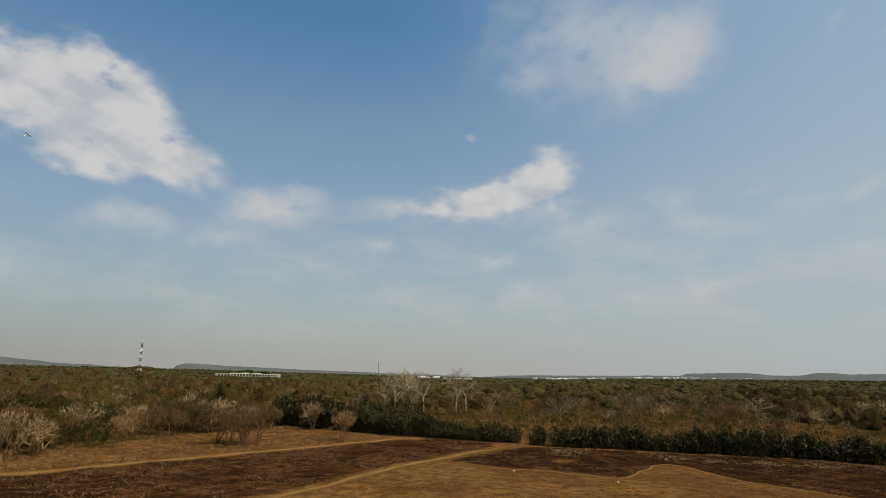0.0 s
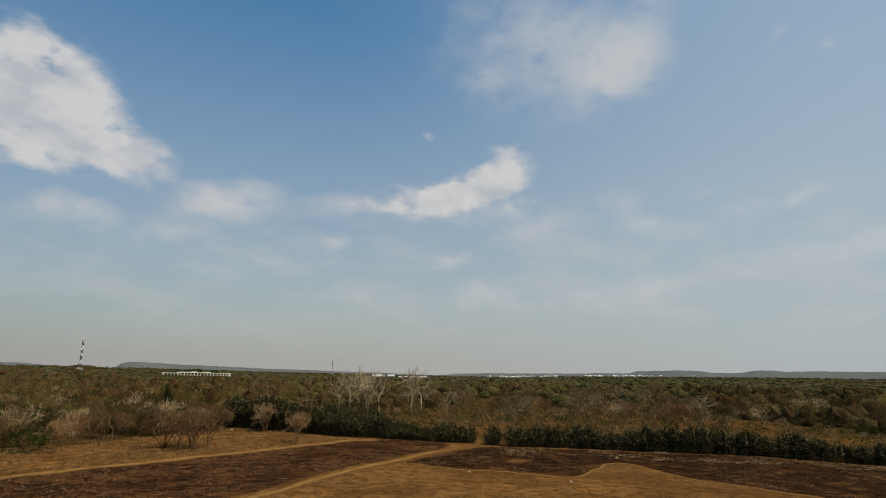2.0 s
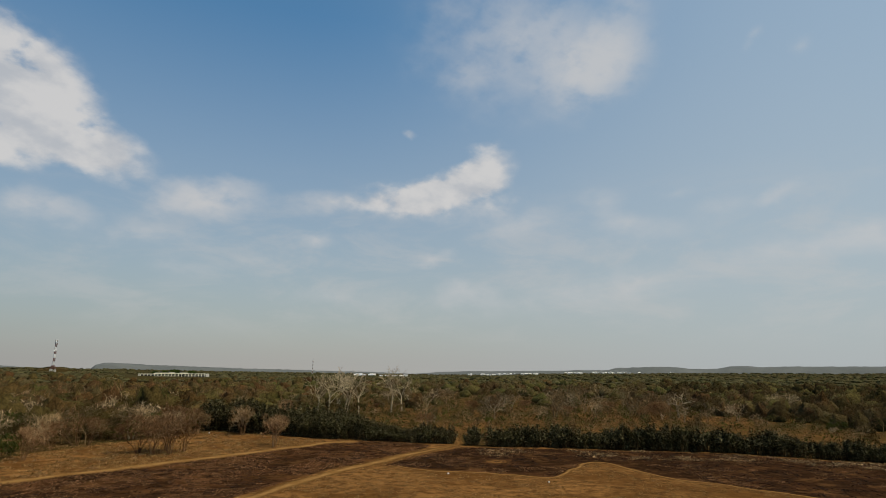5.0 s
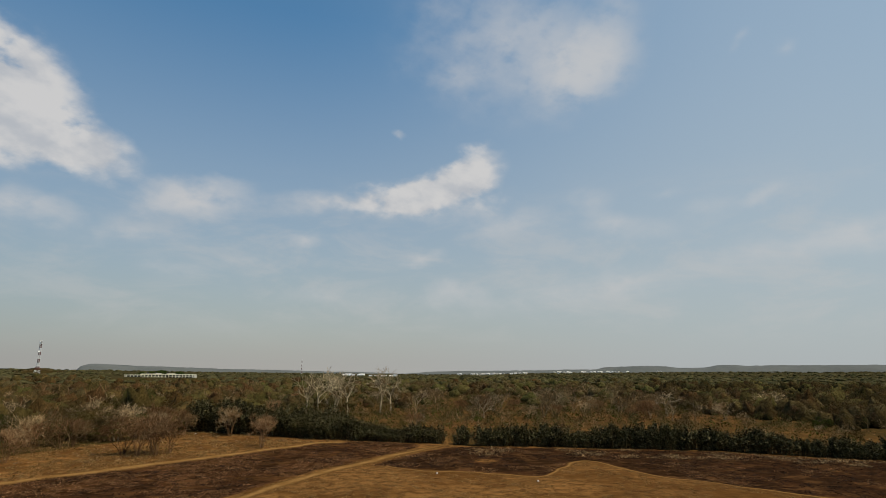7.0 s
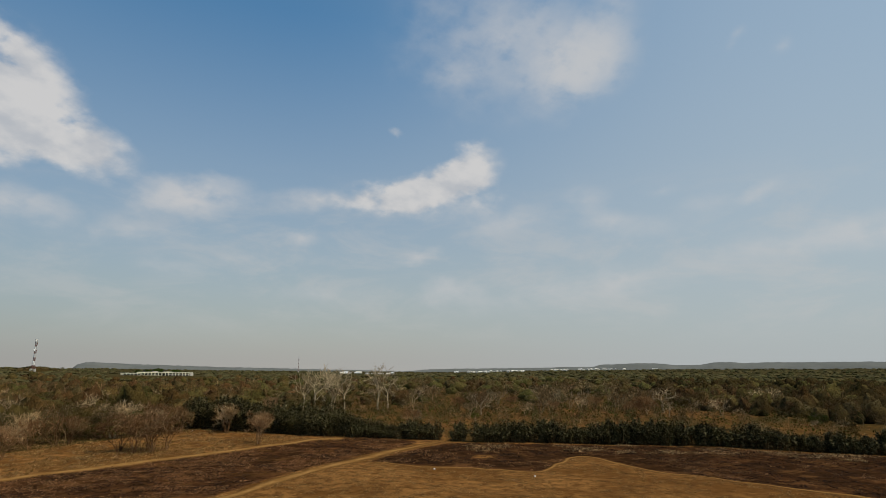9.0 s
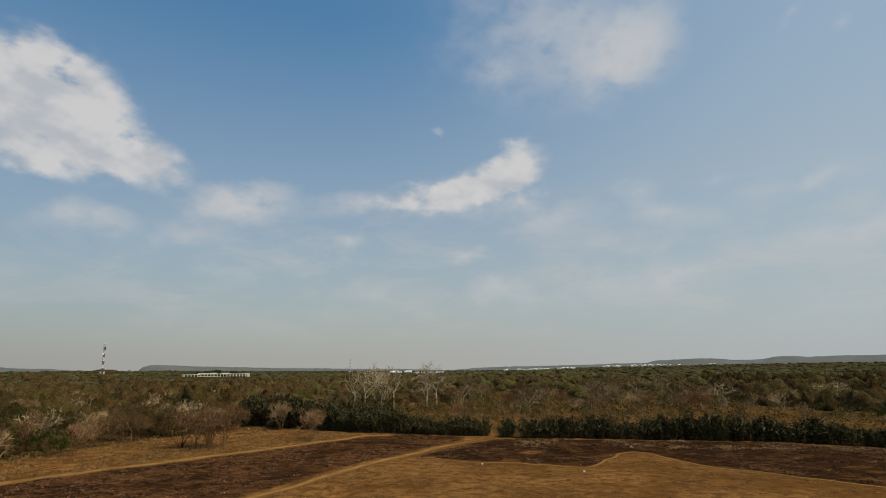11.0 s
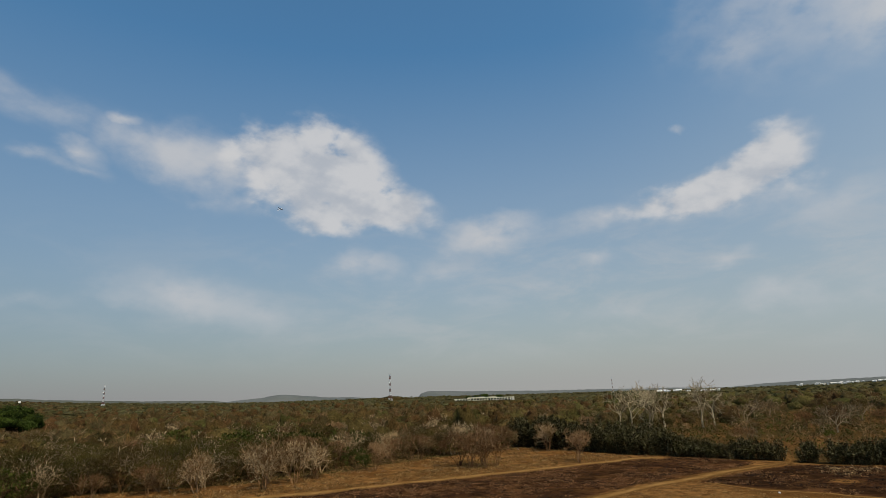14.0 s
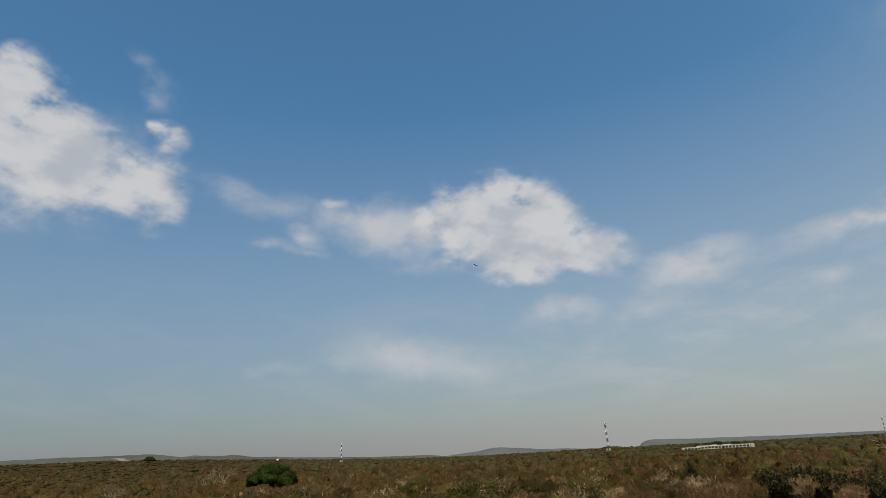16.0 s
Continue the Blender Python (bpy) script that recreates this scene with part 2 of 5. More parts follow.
def ground_material():
    m, g, b = surface("earth_and_dry_grass", 1.0, 0.0, 0.0)
    p = position(g)
    burnt, strewn = g.node("ShaderNodeAttribute"), g.node("ShaderNodeAttribute")
    burnt.attribute_name, strewn.attribute_name = "burn", "straw"
    burn, straw = burnt.outputs["Fac"], strewn.outputs["Fac"]
    n1, _ = g.noise(p, 0.09, 5, 0.6)
    n2, _ = g.noise(p, 0.8, 6, 0.65)
    n3, _ = g.noise(p, 5.0, 4, 0.6)
    stretched = g.vec("MULTIPLY", p, (0.9, 1.15, 1.0))
    n4, _ = g.noise(stretched, 1.1, 6, 0.72, 0.3)
    scrub = g.mix(g.ramp(n2, 0.35, 0.7), (0.034, 0.023, 0.008), (0.064, 0.042, 0.013))
    scrub = g.mix(g.ramp(n1, 0.42, 0.62, 0.0, 0.8), scrub, (0.050, 0.037, 0.012))
    grass = g.mix(g.ramp(g.math("MULTIPLY_ADD", n3, 0.5, n2), 0.55, 0.95), (0.085, 0.040, 0.013), (0.258, 0.124, 0.037))
    grass = g.mix(g.ramp(n1, 0.44, 0.60, 0.0, 0.75), grass, (0.095, 0.042, 0.012))
    grass = g.mix(g.ramp(n4, 0.48, 0.68, 0.0, 0.65), grass, (0.052, 0.024, 0.009))
    col = g.mix(straw, scrub, grass)
    wooded = g.node("ShaderNodeAttribute")
    wooded.attribute_name = "wooded"
    col = g.mix(wooded.outputs["Fac"], col, g.mix(g.ramp(n1, 0.4, 0.6), (0.056, 0.042, 0.019), (0.046, 0.041, 0.016)))
    n5, _ = g.noise(p, 0.35, 9, 0.78)
    ash = g.mix(g.ramp(n2, 0.3, 0.8), (0.014, 0.0076, 0.004), (0.040, 0.019, 0.0085))
    patch, _ = g.noise(p, 0.22, 7, 0.68)
    ash = g.mix(g.ramp(patch, 0.52, 0.66, 0.0, 0.75), ash, (0.115, 0.054, 0.020))
    singed = g.ramp(burn, 0.76, 0.92, 1.0, 0.22)
    ash = g.mix(g.math("MULTIPLY", singed, g.ramp(n5, 0.40, 0.64, 0.0, 0.9)), ash, (0.098, 0.041, 0.016))
    ash = g.mix(g.math("MULTIPLY", singed, g.ramp(n4, 0.48, 0.72, 0.0, 0.7)), ash, (0.105, 0.046, 0.018))
    ash = g.mix(g.ramp(g.math("MULTIPLY_ADD", n3, 0.45, n4), 0.80, 0.96, 0.0, 0.6), ash, (0.17, 0.09, 0.036))
    col = g.mix(g.ramp(g.math("MULTIPLY_ADD", g.math("SUBTRACT", n2, 0.5), 0.75, burn), 0.30, 0.70), col, ash)
    g.put(b.inputs["Base Color"], col)
    bump(g, b, g.math("ADD", n3, n2), 0.6, 0.12)
    return m


def track_material():
    """Pale trodden sand that frays into dry grass along both sides."""
    m, g, b = surface("sandy_track", 1.0, 0.0, 0.0)
    p = position(g)
    fray = g.node("ShaderNodeAttribute")
    fray.attribute_name = "fray"
    n1, _ = g.noise(p, 0.5, 4)
    n2, _ = g.noise(p, 3.0, 5, 0.65)
    sand = g.mix(g.ramp(g.math("MULTIPLY_ADD", n2, 0.4, n1), 0.45, 0.95), (0.17, 0.086, 0.024), (0.30, 0.165, 0.055))
    grass = g.mix(g.ramp(n2, 0.35, 0.65), (0.07, 0.032, 0.010), (0.16, 0.082, 0.025))
    f = g.math("MULTIPLY_ADD", g.math("SUBTRACT", n2, 0.5), 2.3, g.math("MULTIPLY_ADD", g.math("SUBTRACT", n1, 0.5), 0.9, fray.outputs["Fac"]))
    g.put(b.inputs["Base Color"], g.mix(g.ramp(f, 0.32, 0.95), sand, grass))
    bump(g, b, n2, 0.5, 0.08)
    return m


M_GROUND = ground_material()
M_PATH = track_material()
M_PALE = plant("pale_bark", [(0.28, 0.215, 0.125), (0.39, 0.31, 0.19), (0.20, 0.148, 0.085)], 0.2, 0.25)
M_SNAG = plant("bleached_branches", [(0.19, 0.135, 0.075), (0.33, 0.25, 0.15), (0.13, 0.085, 0.045)], 0.2, 0.3)
M_BARK = plant("dry_brown_twigs", [(0.060, 0.036, 0.015), (0.090, 0.059, 0.025), (0.125, 0.088, 0.041)], 0.12, 0.2)
M_RUST = plant("reddish_brown_twigs", [(0.115, 0.056, 0.022), (0.175, 0.094, 0.040), (0.26, 0.160, 0.078)], 0.3, 0.35)
M_TAN = plant("bleached_twigs", [(0.15, 0.080, 0.031), (0.24, 0.150, 0.066), (0.37, 0.265, 0.140)], 0.2, 0.35)
M_CREAM_TWIG = plant("cream_branches", [(0.30, 0.20, 0.098), (0.49, 0.365, 0.205), (0.20, 0.122, 0.055)], 0.2, 0.35)
M_DRYLEAF = plant("scrub_leaves", [(0.094, 0.056, 0.018), (0.082, 0.060, 0.018), (0.050, 0.047, 0.012)], 0.04, 0.18, 0.9, 0.04, (0.55, 1.35), through_leaf=0.35)
M_GREEN = plant("green_leaves", [(0.044, 0.050, 0.010), (0.068, 0.073, 0.014), (0.040, 0.046, 0.010)], 0.3, 0.35, 0.7, 0.05, through_leaf=0.35)
M_SHADE = plant("shade_tree_leaves", [(0.024, 0.035, 0.006), (0.042, 0.058, 0.009), (0.026, 0.038, 0.007)], 0.3, 0.35, 0.7, 0.05)
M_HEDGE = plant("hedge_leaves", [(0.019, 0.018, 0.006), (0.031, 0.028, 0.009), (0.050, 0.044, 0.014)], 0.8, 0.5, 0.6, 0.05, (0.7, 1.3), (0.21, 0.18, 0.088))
M_STRAW = plant("straw", [(0.18, 0.098, 0.030), (0.28, 0.168, 0.058), (0.12, 0.064, 0.020)], 0.3, 0.35)
M_SINGED = plant("singed_straw", [(0.145, 0.066, 0.026), (0.25, 0.130, 0.054), (0.095, 0.041, 0.017)], 0.3, 0.4)
M_PALESTRAW = plant("bleached_straw", [(0.22, 0.13, 0.055), (0.33, 0.215, 0.10), (0.15, 0.08, 0.032)], 0.4, 0.4)
M_CHAR = plant("charred_stubble", [(0.012, 0.008, 0.005), (0.022, 0.013, 0.008), (0.04, 0.022, 0.012)], 0.5, 0.4)
M_ACACIA = plant("thorn_tree_leaves", [(0.080, 0.053, 0.016), (0.074, 0.057, 0.015), (0.052, 0.047, 0.011)], 0.1, 0.25, 0.85, 0.04, (0.75, 1.2), through_leaf=0.35)
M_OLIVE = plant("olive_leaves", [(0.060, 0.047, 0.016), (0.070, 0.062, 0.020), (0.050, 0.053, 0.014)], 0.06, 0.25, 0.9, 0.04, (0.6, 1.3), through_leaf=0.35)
# far leaves kept pale and greyed: haze mixed into their colour
M_FARLEAF = plant("far_scrub_leaves_hazed", [(0.106, 0.080, 0.038), (0.102, 0.087, 0.037), (0.084, 0.079, 0.033)], 0.012, 0.06, 0.95, 0.02, (0.85, 1.12))
M_WOOD = plant("dark_thicket_leaves", [(0.070, 0.040, 0.013), (0.056, 0.038, 0.011), (0.036, 0.031, 0.009)], 0.03, 0.25, 0.9, 0.03, (0.55, 1.3), through_leaf=0.35)
M_CROWN = canopy("scrub_crown", [(0.080, 0.047, 0.016), (0.074, 0.053, 0.017), (0.054, 0.049, 0.014)], 2.2, 0.25)
M_BRUSH = canopy("brushwood_crown", [(0.074, 0.039, 0.015), (0.068, 0.048, 0.018), (0.080, 0.062, 0.027)], 3.0, 0.3)
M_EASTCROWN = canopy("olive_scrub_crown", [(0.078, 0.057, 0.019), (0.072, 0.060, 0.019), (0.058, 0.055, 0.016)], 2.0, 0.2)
M_DARKCROWN = canopy("dark_thicket_crown", [(0.046, 0.027, 0.010), (0.038, 0.027, 0.009), (0.027, 0.024, 0.008)], 1.6, 0.35)
# haze put into colour: greyed far crowns, weakened mottle here and on western ones
M_FARCROWN = canopy("far_woodland_crown_hazed", [(0.076, 0.062, 0.027), (0.078, 0.068, 0.029), (0.064, 0.063, 0.025)], 0.9, 0.3, 0.3)
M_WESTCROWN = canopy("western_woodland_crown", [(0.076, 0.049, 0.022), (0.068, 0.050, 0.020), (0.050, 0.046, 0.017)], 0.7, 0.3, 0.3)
# core darker than the leaves: inner shade of the crown put into its colour
M_SHADECROWN = canopy("shade_tree_crown", [(0.018, 0.027, 0.005), (0.024, 0.034, 0.006), (0.018, 0.027, 0.005)], 1.4, 0.5)
# hill colours have the aerial haze mixed in; the nearer western one less
M_HILL = worn("woodland_haze_grey", (0.096, 0.102, 0.095), (0.13, 0.135, 0.125), 0.006, 1.0, 0, 0)
M_WESTHILL = worn("woodland_haze_olive", (0.070, 0.072, 0.056), (0.098, 0.098, 0.078), 0.006, 1.0, 0, 0)
M_SCAR = worn("pale_subsoil", (0.19, 0.182, 0.155), (0.25, 0.238, 0.205), 0.05, 1.0, 0, 0, 0.0, 0.0)
M_WHITE = worn("limewashed_wall", (0.74, 0.70, 0.62), (0.84, 0.81, 0.74), 0.3, 0.85)
M_CREAM = worn("cream_wall", (0.55, 0.52, 0.38), (0.70, 0.67, 0.52), 0.3, 0.85)
M_ROOF = worn("grey_sheet_roof", (0.42, 0.42, 0.42), (0.62, 0.62, 0.62), 0.4, 0.5)
M_CONCRETE = worn("stained_concrete", (0.40, 0.37, 0.30), (0.66, 0.63, 0.55), 0.25, 0.9)
M_DARK = worn("shaded_window", (0.02, 0.02, 0.022), (0.04, 0.04, 0.045), 0.5, 0.3)
M_STEEL = worn("galvanised_steel", (0.45, 0.46, 0.47), (0.6, 0.6, 0.6), 0.8, 0.5, 0.3)
M_MASTRED = worn("mast_red_paint", (0.13, 0.05, 0.042), (0.18, 0.08, 0.066), 0.8, 0.6)
M_MASTWHITE = worn("mast_white_paint", (0.72, 0.72, 0.70), (0.82, 0.82, 0.8), 0.8, 0.6)
M_LITTER = worn("white_plastic", (0.75, 0.75, 0.74), (0.85, 0.85, 0.84), 3.0, 0.4)
M_DARKFOAM = worn("dark_foam", (0.02, 0.02, 0.025), (0.04, 0.04, 0.05), 3.0, 0.5)


# ---------------------------------------------------------------- numeric helpers
def lattice(ix, iy, seed):
    v = np.sin(ix * 127.1 + iy * 311.7 + seed * 74.7) * 43758.5453
    return v - np.floor(v)


def vnoise(x, y, size, seed=0):
    """Smooth value noise between 0 and 1 with cells of that size."""
    x, y = np.asarray(x, float) / size, np.asarray(y, float) / size
    ix, iy = np.floor(x), np.floor(y)
    fx, fy = x - ix, y - iy
    fx, fy = fx * fx * (3 - 2 * fx), fy * fy * (3 - 2 * fy)
    a = lattice(ix, iy, seed) * (1 - fx) + lattice(ix + 1, iy, seed) * fx
    b = lattice(ix, iy + 1, seed) * (1 - fx) + lattice(ix + 1, iy + 1, seed) * fx
    return a * (1 - fy) + b * fy


def sstep(lo, hi, v):
    f = np.clip((np.asarray(v, float) - lo) / (hi - lo), 0, 1)
    return f * f * (3 - 2 * f)


def terrain(x, y):
    """Height of the land: flat at hand, falling away northward, rising far to the west and a little in the east."""
    x, y = np.asarray(x, float), np.asarray(y, float)
    r, a = np.hypot(x, y), np.degrees(np.arctan2(x, y))
    rise = np.interp(a, [-180, -110, -78, -72, -66, -61, -56, -50, -45, -40, -28, -15, 0, 8, 14, 18, 21, 25, 28, 34, 45, 60, 180],
                     [16, 38, 41, 39, 33, 26, 18, 10, 4, 0, -1, -6, -9, -9, -5.5, -2, 0, 2, 3.5, 5, 8, 8, 16])
    h = sstep(250, 1500, r) * rise - sstep(1300, 4600, r) * 52
    h = h + sstep(120, 400, r) * (vnoise(x, y, 160, 3) - 0.5) * 2.0
    return h + (vnoise(x, y, 3.0, 1) - 0.5) * 0.10 + (vnoise(x, y, 14, 2) - 0.5) * 0.2


def to_line(x, y, pts):
    """Distance from points to a polyline."""
    d = np.full(np.shape(x), 1e9)
    for (ax, ay), (bx, by) in zip(pts[:-1], pts[1:]):
        ux, uy = bx - ax, by - ay
        t = np.clip(((x - ax) * ux + (y - ay) * uy) / (ux * ux + uy * uy), 0, 1)
        d = np.minimum(d, np.hypot(x - ax - t * ux, y - ay - t * uy))
    return d


def inside(x, y, poly):
    c = np.zeros(np.shape(x), bool)
    for (ax, ay), (bx, by) in zip(poly, poly[1:] + poly[:1]):
        if ay != by:
            c ^= ((ay > y) != (by > y)) & (x < (bx - ax) * (y - ay) / (by - ay) + ax)
    return c


def smooth_line(pts, step=0.6):
    """A polyline drawn through the points as a smooth curve."""
    p = [Vector((*q, 0)) for q in pts]
    p = [p[0] * 2 - p[1]] + p + [p[-1] * 2 - p[-2]]
    out = []
    for i in range(1, len(p) - 2):
        n = max(2, int((p[i + 1] - p[i]).length / step))
        for k in range(n):
            t = k / n
            a, b, c, d = p[i - 1], p[i], p[i + 1], p[i + 2]
            q = 0.5 * (2 * b + (c - a) * t + (2 * a - 5 * b + 4 * c - d) * t * t + (3 * b - a - 3 * c + d) * t ** 3)
            out.append((q.x, q.y))
    return out + [tuple(p[-2][:2])]


def mesh_object(name, verts, faces, materials, parent=None, slots=None, smooth=False):
    me = bpy.data.meshes.new(name)
    me.from_pydata(verts, [], faces)
    for m in materials if isinstance(materials, (list, tuple)) else [materials]:
        me.materials.append(m)
    if slots is not None:
        me.polygons.foreach_set("material_index", np.asarray(slots, dtype=np.int32))
    if smooth:
        me.shade_smooth()
    me.update()
    ob = new(name, me)
    ob.parent = parent
    return ob


def part(name, bm, material, parent, label=""):
    me = bpy.data.meshes.new(name)
    bm.to_mesh(me)
    bm.free()
    me.materials.append(material)
    ob = new(name, me)
    ob.parent = parent
    return tagged(ob, label)


def thing(name, label, category, group="", kind="", at=(0, 0, 0), turn=0):
    ob = new(name)
    ob.matrix_world = pose(*at, 0, 0, turn)
    return tagged(ob, label, category, group, kind)


def block(bm, x, y, z, sx, sy, sz, bevel=0.0):
    """A box with its centre at x, y and its foot at z."""
    r = bmesh.ops.create_cube(bm, size=1.0, matrix=Matrix.Translation((x, y, z + sz / 2)) @ Matrix.Diagonal((sx, sy, sz, 1)))
    if bevel:
        bmesh.ops.bevel(bm, geom=list({e for v in r["verts"] for e in v.link_edges}), offset=bevel, segments=1, affect="EDGES")


class Sticks:
    """Collects tapered sticks and leaves into one mesh."""

    def __init__(self):
        self.v, self.f = [], []

    def stick(self, a, b, ra, rb, sides=3):
        d = (b - a).normalized()
        s = d.orthogonal().normalized()
        t = d.cross(s)
        n = len(self.v)
        for c, r in ((a, ra), (b, rb)):
            for k in range(sides):
                w = 2 * math.pi * k / sides
                self.v.append(tuple(c + (s * math.cos(w) + t * math.sin(w)) * r))
        for k in range(sides):
            j = (k + 1) % sides
            self.f.append((n + k, n + j, n + sides + j, n + sides + k))

    def leaf(self, a, way, length, width, rng, facing=None):
        """A pointed leaf or fine twig end, bent along its middle; facing: roughly the way its upper side looks."""
        d = way.normalized()
        s = d.cross(facing if facing is not None else Vector((rng.uniform(-1, 1), rng.uniform(-1, 1), rng.uniform(-1, 1)))).normalized()
        u = d.cross(s)
        n = len(self.v)
        m = a + d * length * 0.45 + u * width * 0.2
        self.v += [tuple(a), tuple(m + s * width / 2), tuple(a + d * length), tuple(m - s * width / 2)]
        self.f.append((n, n + 1, n + 2))
        self.f.append((n, n + 2, n + 3))

    def arrays(self):
        tri = []
        for f in self.f:
            tri.append(f[:3])
            if len(f) == 4:
                tri.append((f[0], f[2], f[3]))
        return np.array(self.v), np.array(tri)


def rand_dir(rng, up=0.0):
    v = Vector((rng.gauss(0, 1), rng.gauss(0, 1), rng.gauss(0, 1)))
    v.normalize()
    v.z += up
    return v.normalized()


def grow(rng, wood, twigs, start, way, length, radius, level, levels, forks, tips, curl=0.35, lift=0.12, thin=0.62, least=0.0):
    """One limb of a few bent pieces that forks at its end; thin limbs go to the twig mesh."""
    pieces = 3 if level < 2 else 2 if level < levels else 1
    p, d, r = start, way, max(radius, least)
    for k in range(pieces):
        d = (d + rand_dir(rng) * curl * 0.6 + Vector((0, 0, lift))).normalized()
        q = p + d * length / pieces
        r2 = r * (0.86 if level < levels else 0.6)
        if level == levels and level > 3:
            twigs.leaf(p, q - p, (q - p).length, r * 2.4, rng)
        else:
            (wood if level < 2 else twigs).stick(p, q, r, r2, 5 if level == 0 else 4 if level == 1 else 3)
        p, r = q, r2
        if level and level < levels and k < pieces - 1 and rng.random() < 0.6:
            grow(rng, wood, twigs, p, (d + rand_dir(rng) * 0.8).normalized(), length * 0.6, r * 0.55, level + 1, levels, forks, tips, curl, lift, thin, least)
    if level < levels:
        for k in range(forks if level == 0 else 2):
            side = rand_dir(rng, 0.15) * (0.75 if level else 0.9)
            grow(rng, wood, twigs, p, (d + side).normalized(), length * rng.uniform(0.6, 0.85), r * thin, level + 1, levels, forks, tips, curl, lift, thin, least)
    else:
        tips.append((p, d))


# ---------------------------------------------------------------- land
TRACK_WEST = [(-66, 33), (-57, 40), (-50.5, 45.6), (-45.5, 48.8), (-40, 52.8), (-36, 56), (-32.5, 60), (-28.5, 64), (-23.5, 69), (-16.5, 76), (-10.3, 82.5), (-6.8, 86.2), (-2.6, 88)]
TRACK_GAP = [(-22, 36), (-16, 43.5), (-12.4, 48.5), (-9.5, 53), (-6.9, 58.2), (-3.5, 63.8), (0.5, 69.4), (5.3, 76.3), (10.6, 82.5), (12.2, 86), (12.8, 100)]
TRACK_EDGE = [(1.6, 66.9), (4.1, 65.4), (6.5, 64), (11.6, 62.6), (14.6, 61.2), (16.8, 59.9), (18.4, 59.8), (20, 61.7), (21.8, 64.3), (24.3, 67.8), (26, 69.2), (27.3, 68.3), (27.8, 65.6),
              (28.8, 61.3), (30.5, 57.6), (33.2, 55.6), (35.1, 53.4), (37.3, 51.3), (42, 45)]
HEDGE = [(-27, 103), (-17, 98), (-7, 92.5), (2, 89), (10, 86), (14.5, 83.3), (25, 81.6), (31, 80), (38, 78.6), (46, 76.8), (50, 75), (54, 72.6), (66, 66), (84, 58)]
BURN_WEST = TRACK_WEST + [(3, 88), (9.3, 84.5), (4.4, 77), (-0.6, 70.2), (-4.6, 64.4), (-8, 58.8), (-10.6, 53.6), (-13.5, 49), (-23, 37)]
BURN_EAST = TRACK_EDGE + [(80, 30), (84, 56), (66, 64), (54, 70.6), (46, 75), (38, 77), (31, 78.4), (25, 80), (14.5, 81.8), (11.6, 81), (6.4, 75.6), (2.6, 70)]


def axis(lo, hi, step, reach):
    out = list(np.arange(lo, hi + 0.01, step))
    s, v = step, hi
    while v < reach:
        s *= 1.16
        v = min(v + s, reach)
        out.append(v)
    s, v = step, lo
    while v > -reach:
        s *= 1.16
        v = max(v - s, -reach)
        out.insert(0, v)
    return np.array(out)


def build_ground():
    xs, ys = axis(-78, 72, 0.7, 4900), axis(36, 108, 0.6, 4900)
    X, Y = np.meshgrid(xs, ys)
    X, Y = X.ravel(), Y.ravel()
    Z = terrain(X, Y)
    wob = (vnoise(X, Y, 4, 11) - 0.5) * 2.4 + (vnoise(X, Y, 1.2, 12) - 0.5) * 1.2
    west, east = inside(X, Y, BURN_WEST), inside(X, Y, BURN_EAST)
    edge = np.minimum(to_line(X, Y, BURN_WEST + BURN_WEST[:1]), to_line(X, Y, BURN_EAST + BURN_EAST[:1]))
    signed = np.where(west | east, edge, -edge)
    burn = sstep(-0.6, 0.8, signed + wob * 0.5)
    # half-burnt grass, most of it in the west
    burn *= 1 - 0.05 - west * 0.1 - (0.1 + 0.15 * west) * sstep(0.4, 0.8, vnoise(X, Y * 1.3, 4, 14))
    burn *= 1 - 0.9 * np.exp(-((X - 14.5) / 1.7) ** 2 - ((Y - 70.0) / 1.3) ** 2)
    hedge_y = np.interp(X, [p[0] for p in HEDGE], [p[1] for p in HEDGE])
    near = Y < hedge_y - 0.8
    west_edge = np.interp(X, [-140, -95, -75, -65, -58, -50, -44, -40, -34, -26, -10], [8, 24, 38, 49, 55, 60, 69, 80, 90, 101, 104])
    straw = np.where((X < -14) & (Y > west_edge), 0.0, 1.0) * near
    plain = (Y > hedge_y) * sstep(-14, 2, X) * sstep(285, 215, np.hypot(X, Y))
    straw = np.maximum(straw, plain * (0.16 + 0.5 * sstep(0.3, 0.75, vnoise(X, Y, 14, 15) * 0.65 + vnoise(X, Y, 5, 16) * 0.35)))
    n, m = len(ys), len(xs)
    idx = np.arange(n * m).reshape(n, m)
    faces = np.stack([idx[:-1, :-1], idx[:-1, 1:], idx[1:, 1:], idx[1:, :-1]], -1).reshape(-1, 4)
    me = bpy.data.meshes.new("ground")
    me.from_pydata(np.stack([X, Y, Z], 1).tolist(), [], faces.tolist())
    for key, val in (("burn", burn), ("straw", straw), ("wooded", sstep(380, 620, np.hypot(X, Y)))):
        me.attributes.new(key, "FLOAT", "POINT").data.foreach_set("value", val.astype(np.float32))
    me.materials.append(M_GROUND)
    me.shade_smooth()
    ob = new("ground", me)
    tagged(ob, "dry savanna earth with straw-coloured grass and scorched black patches", "ground", kind="structure")


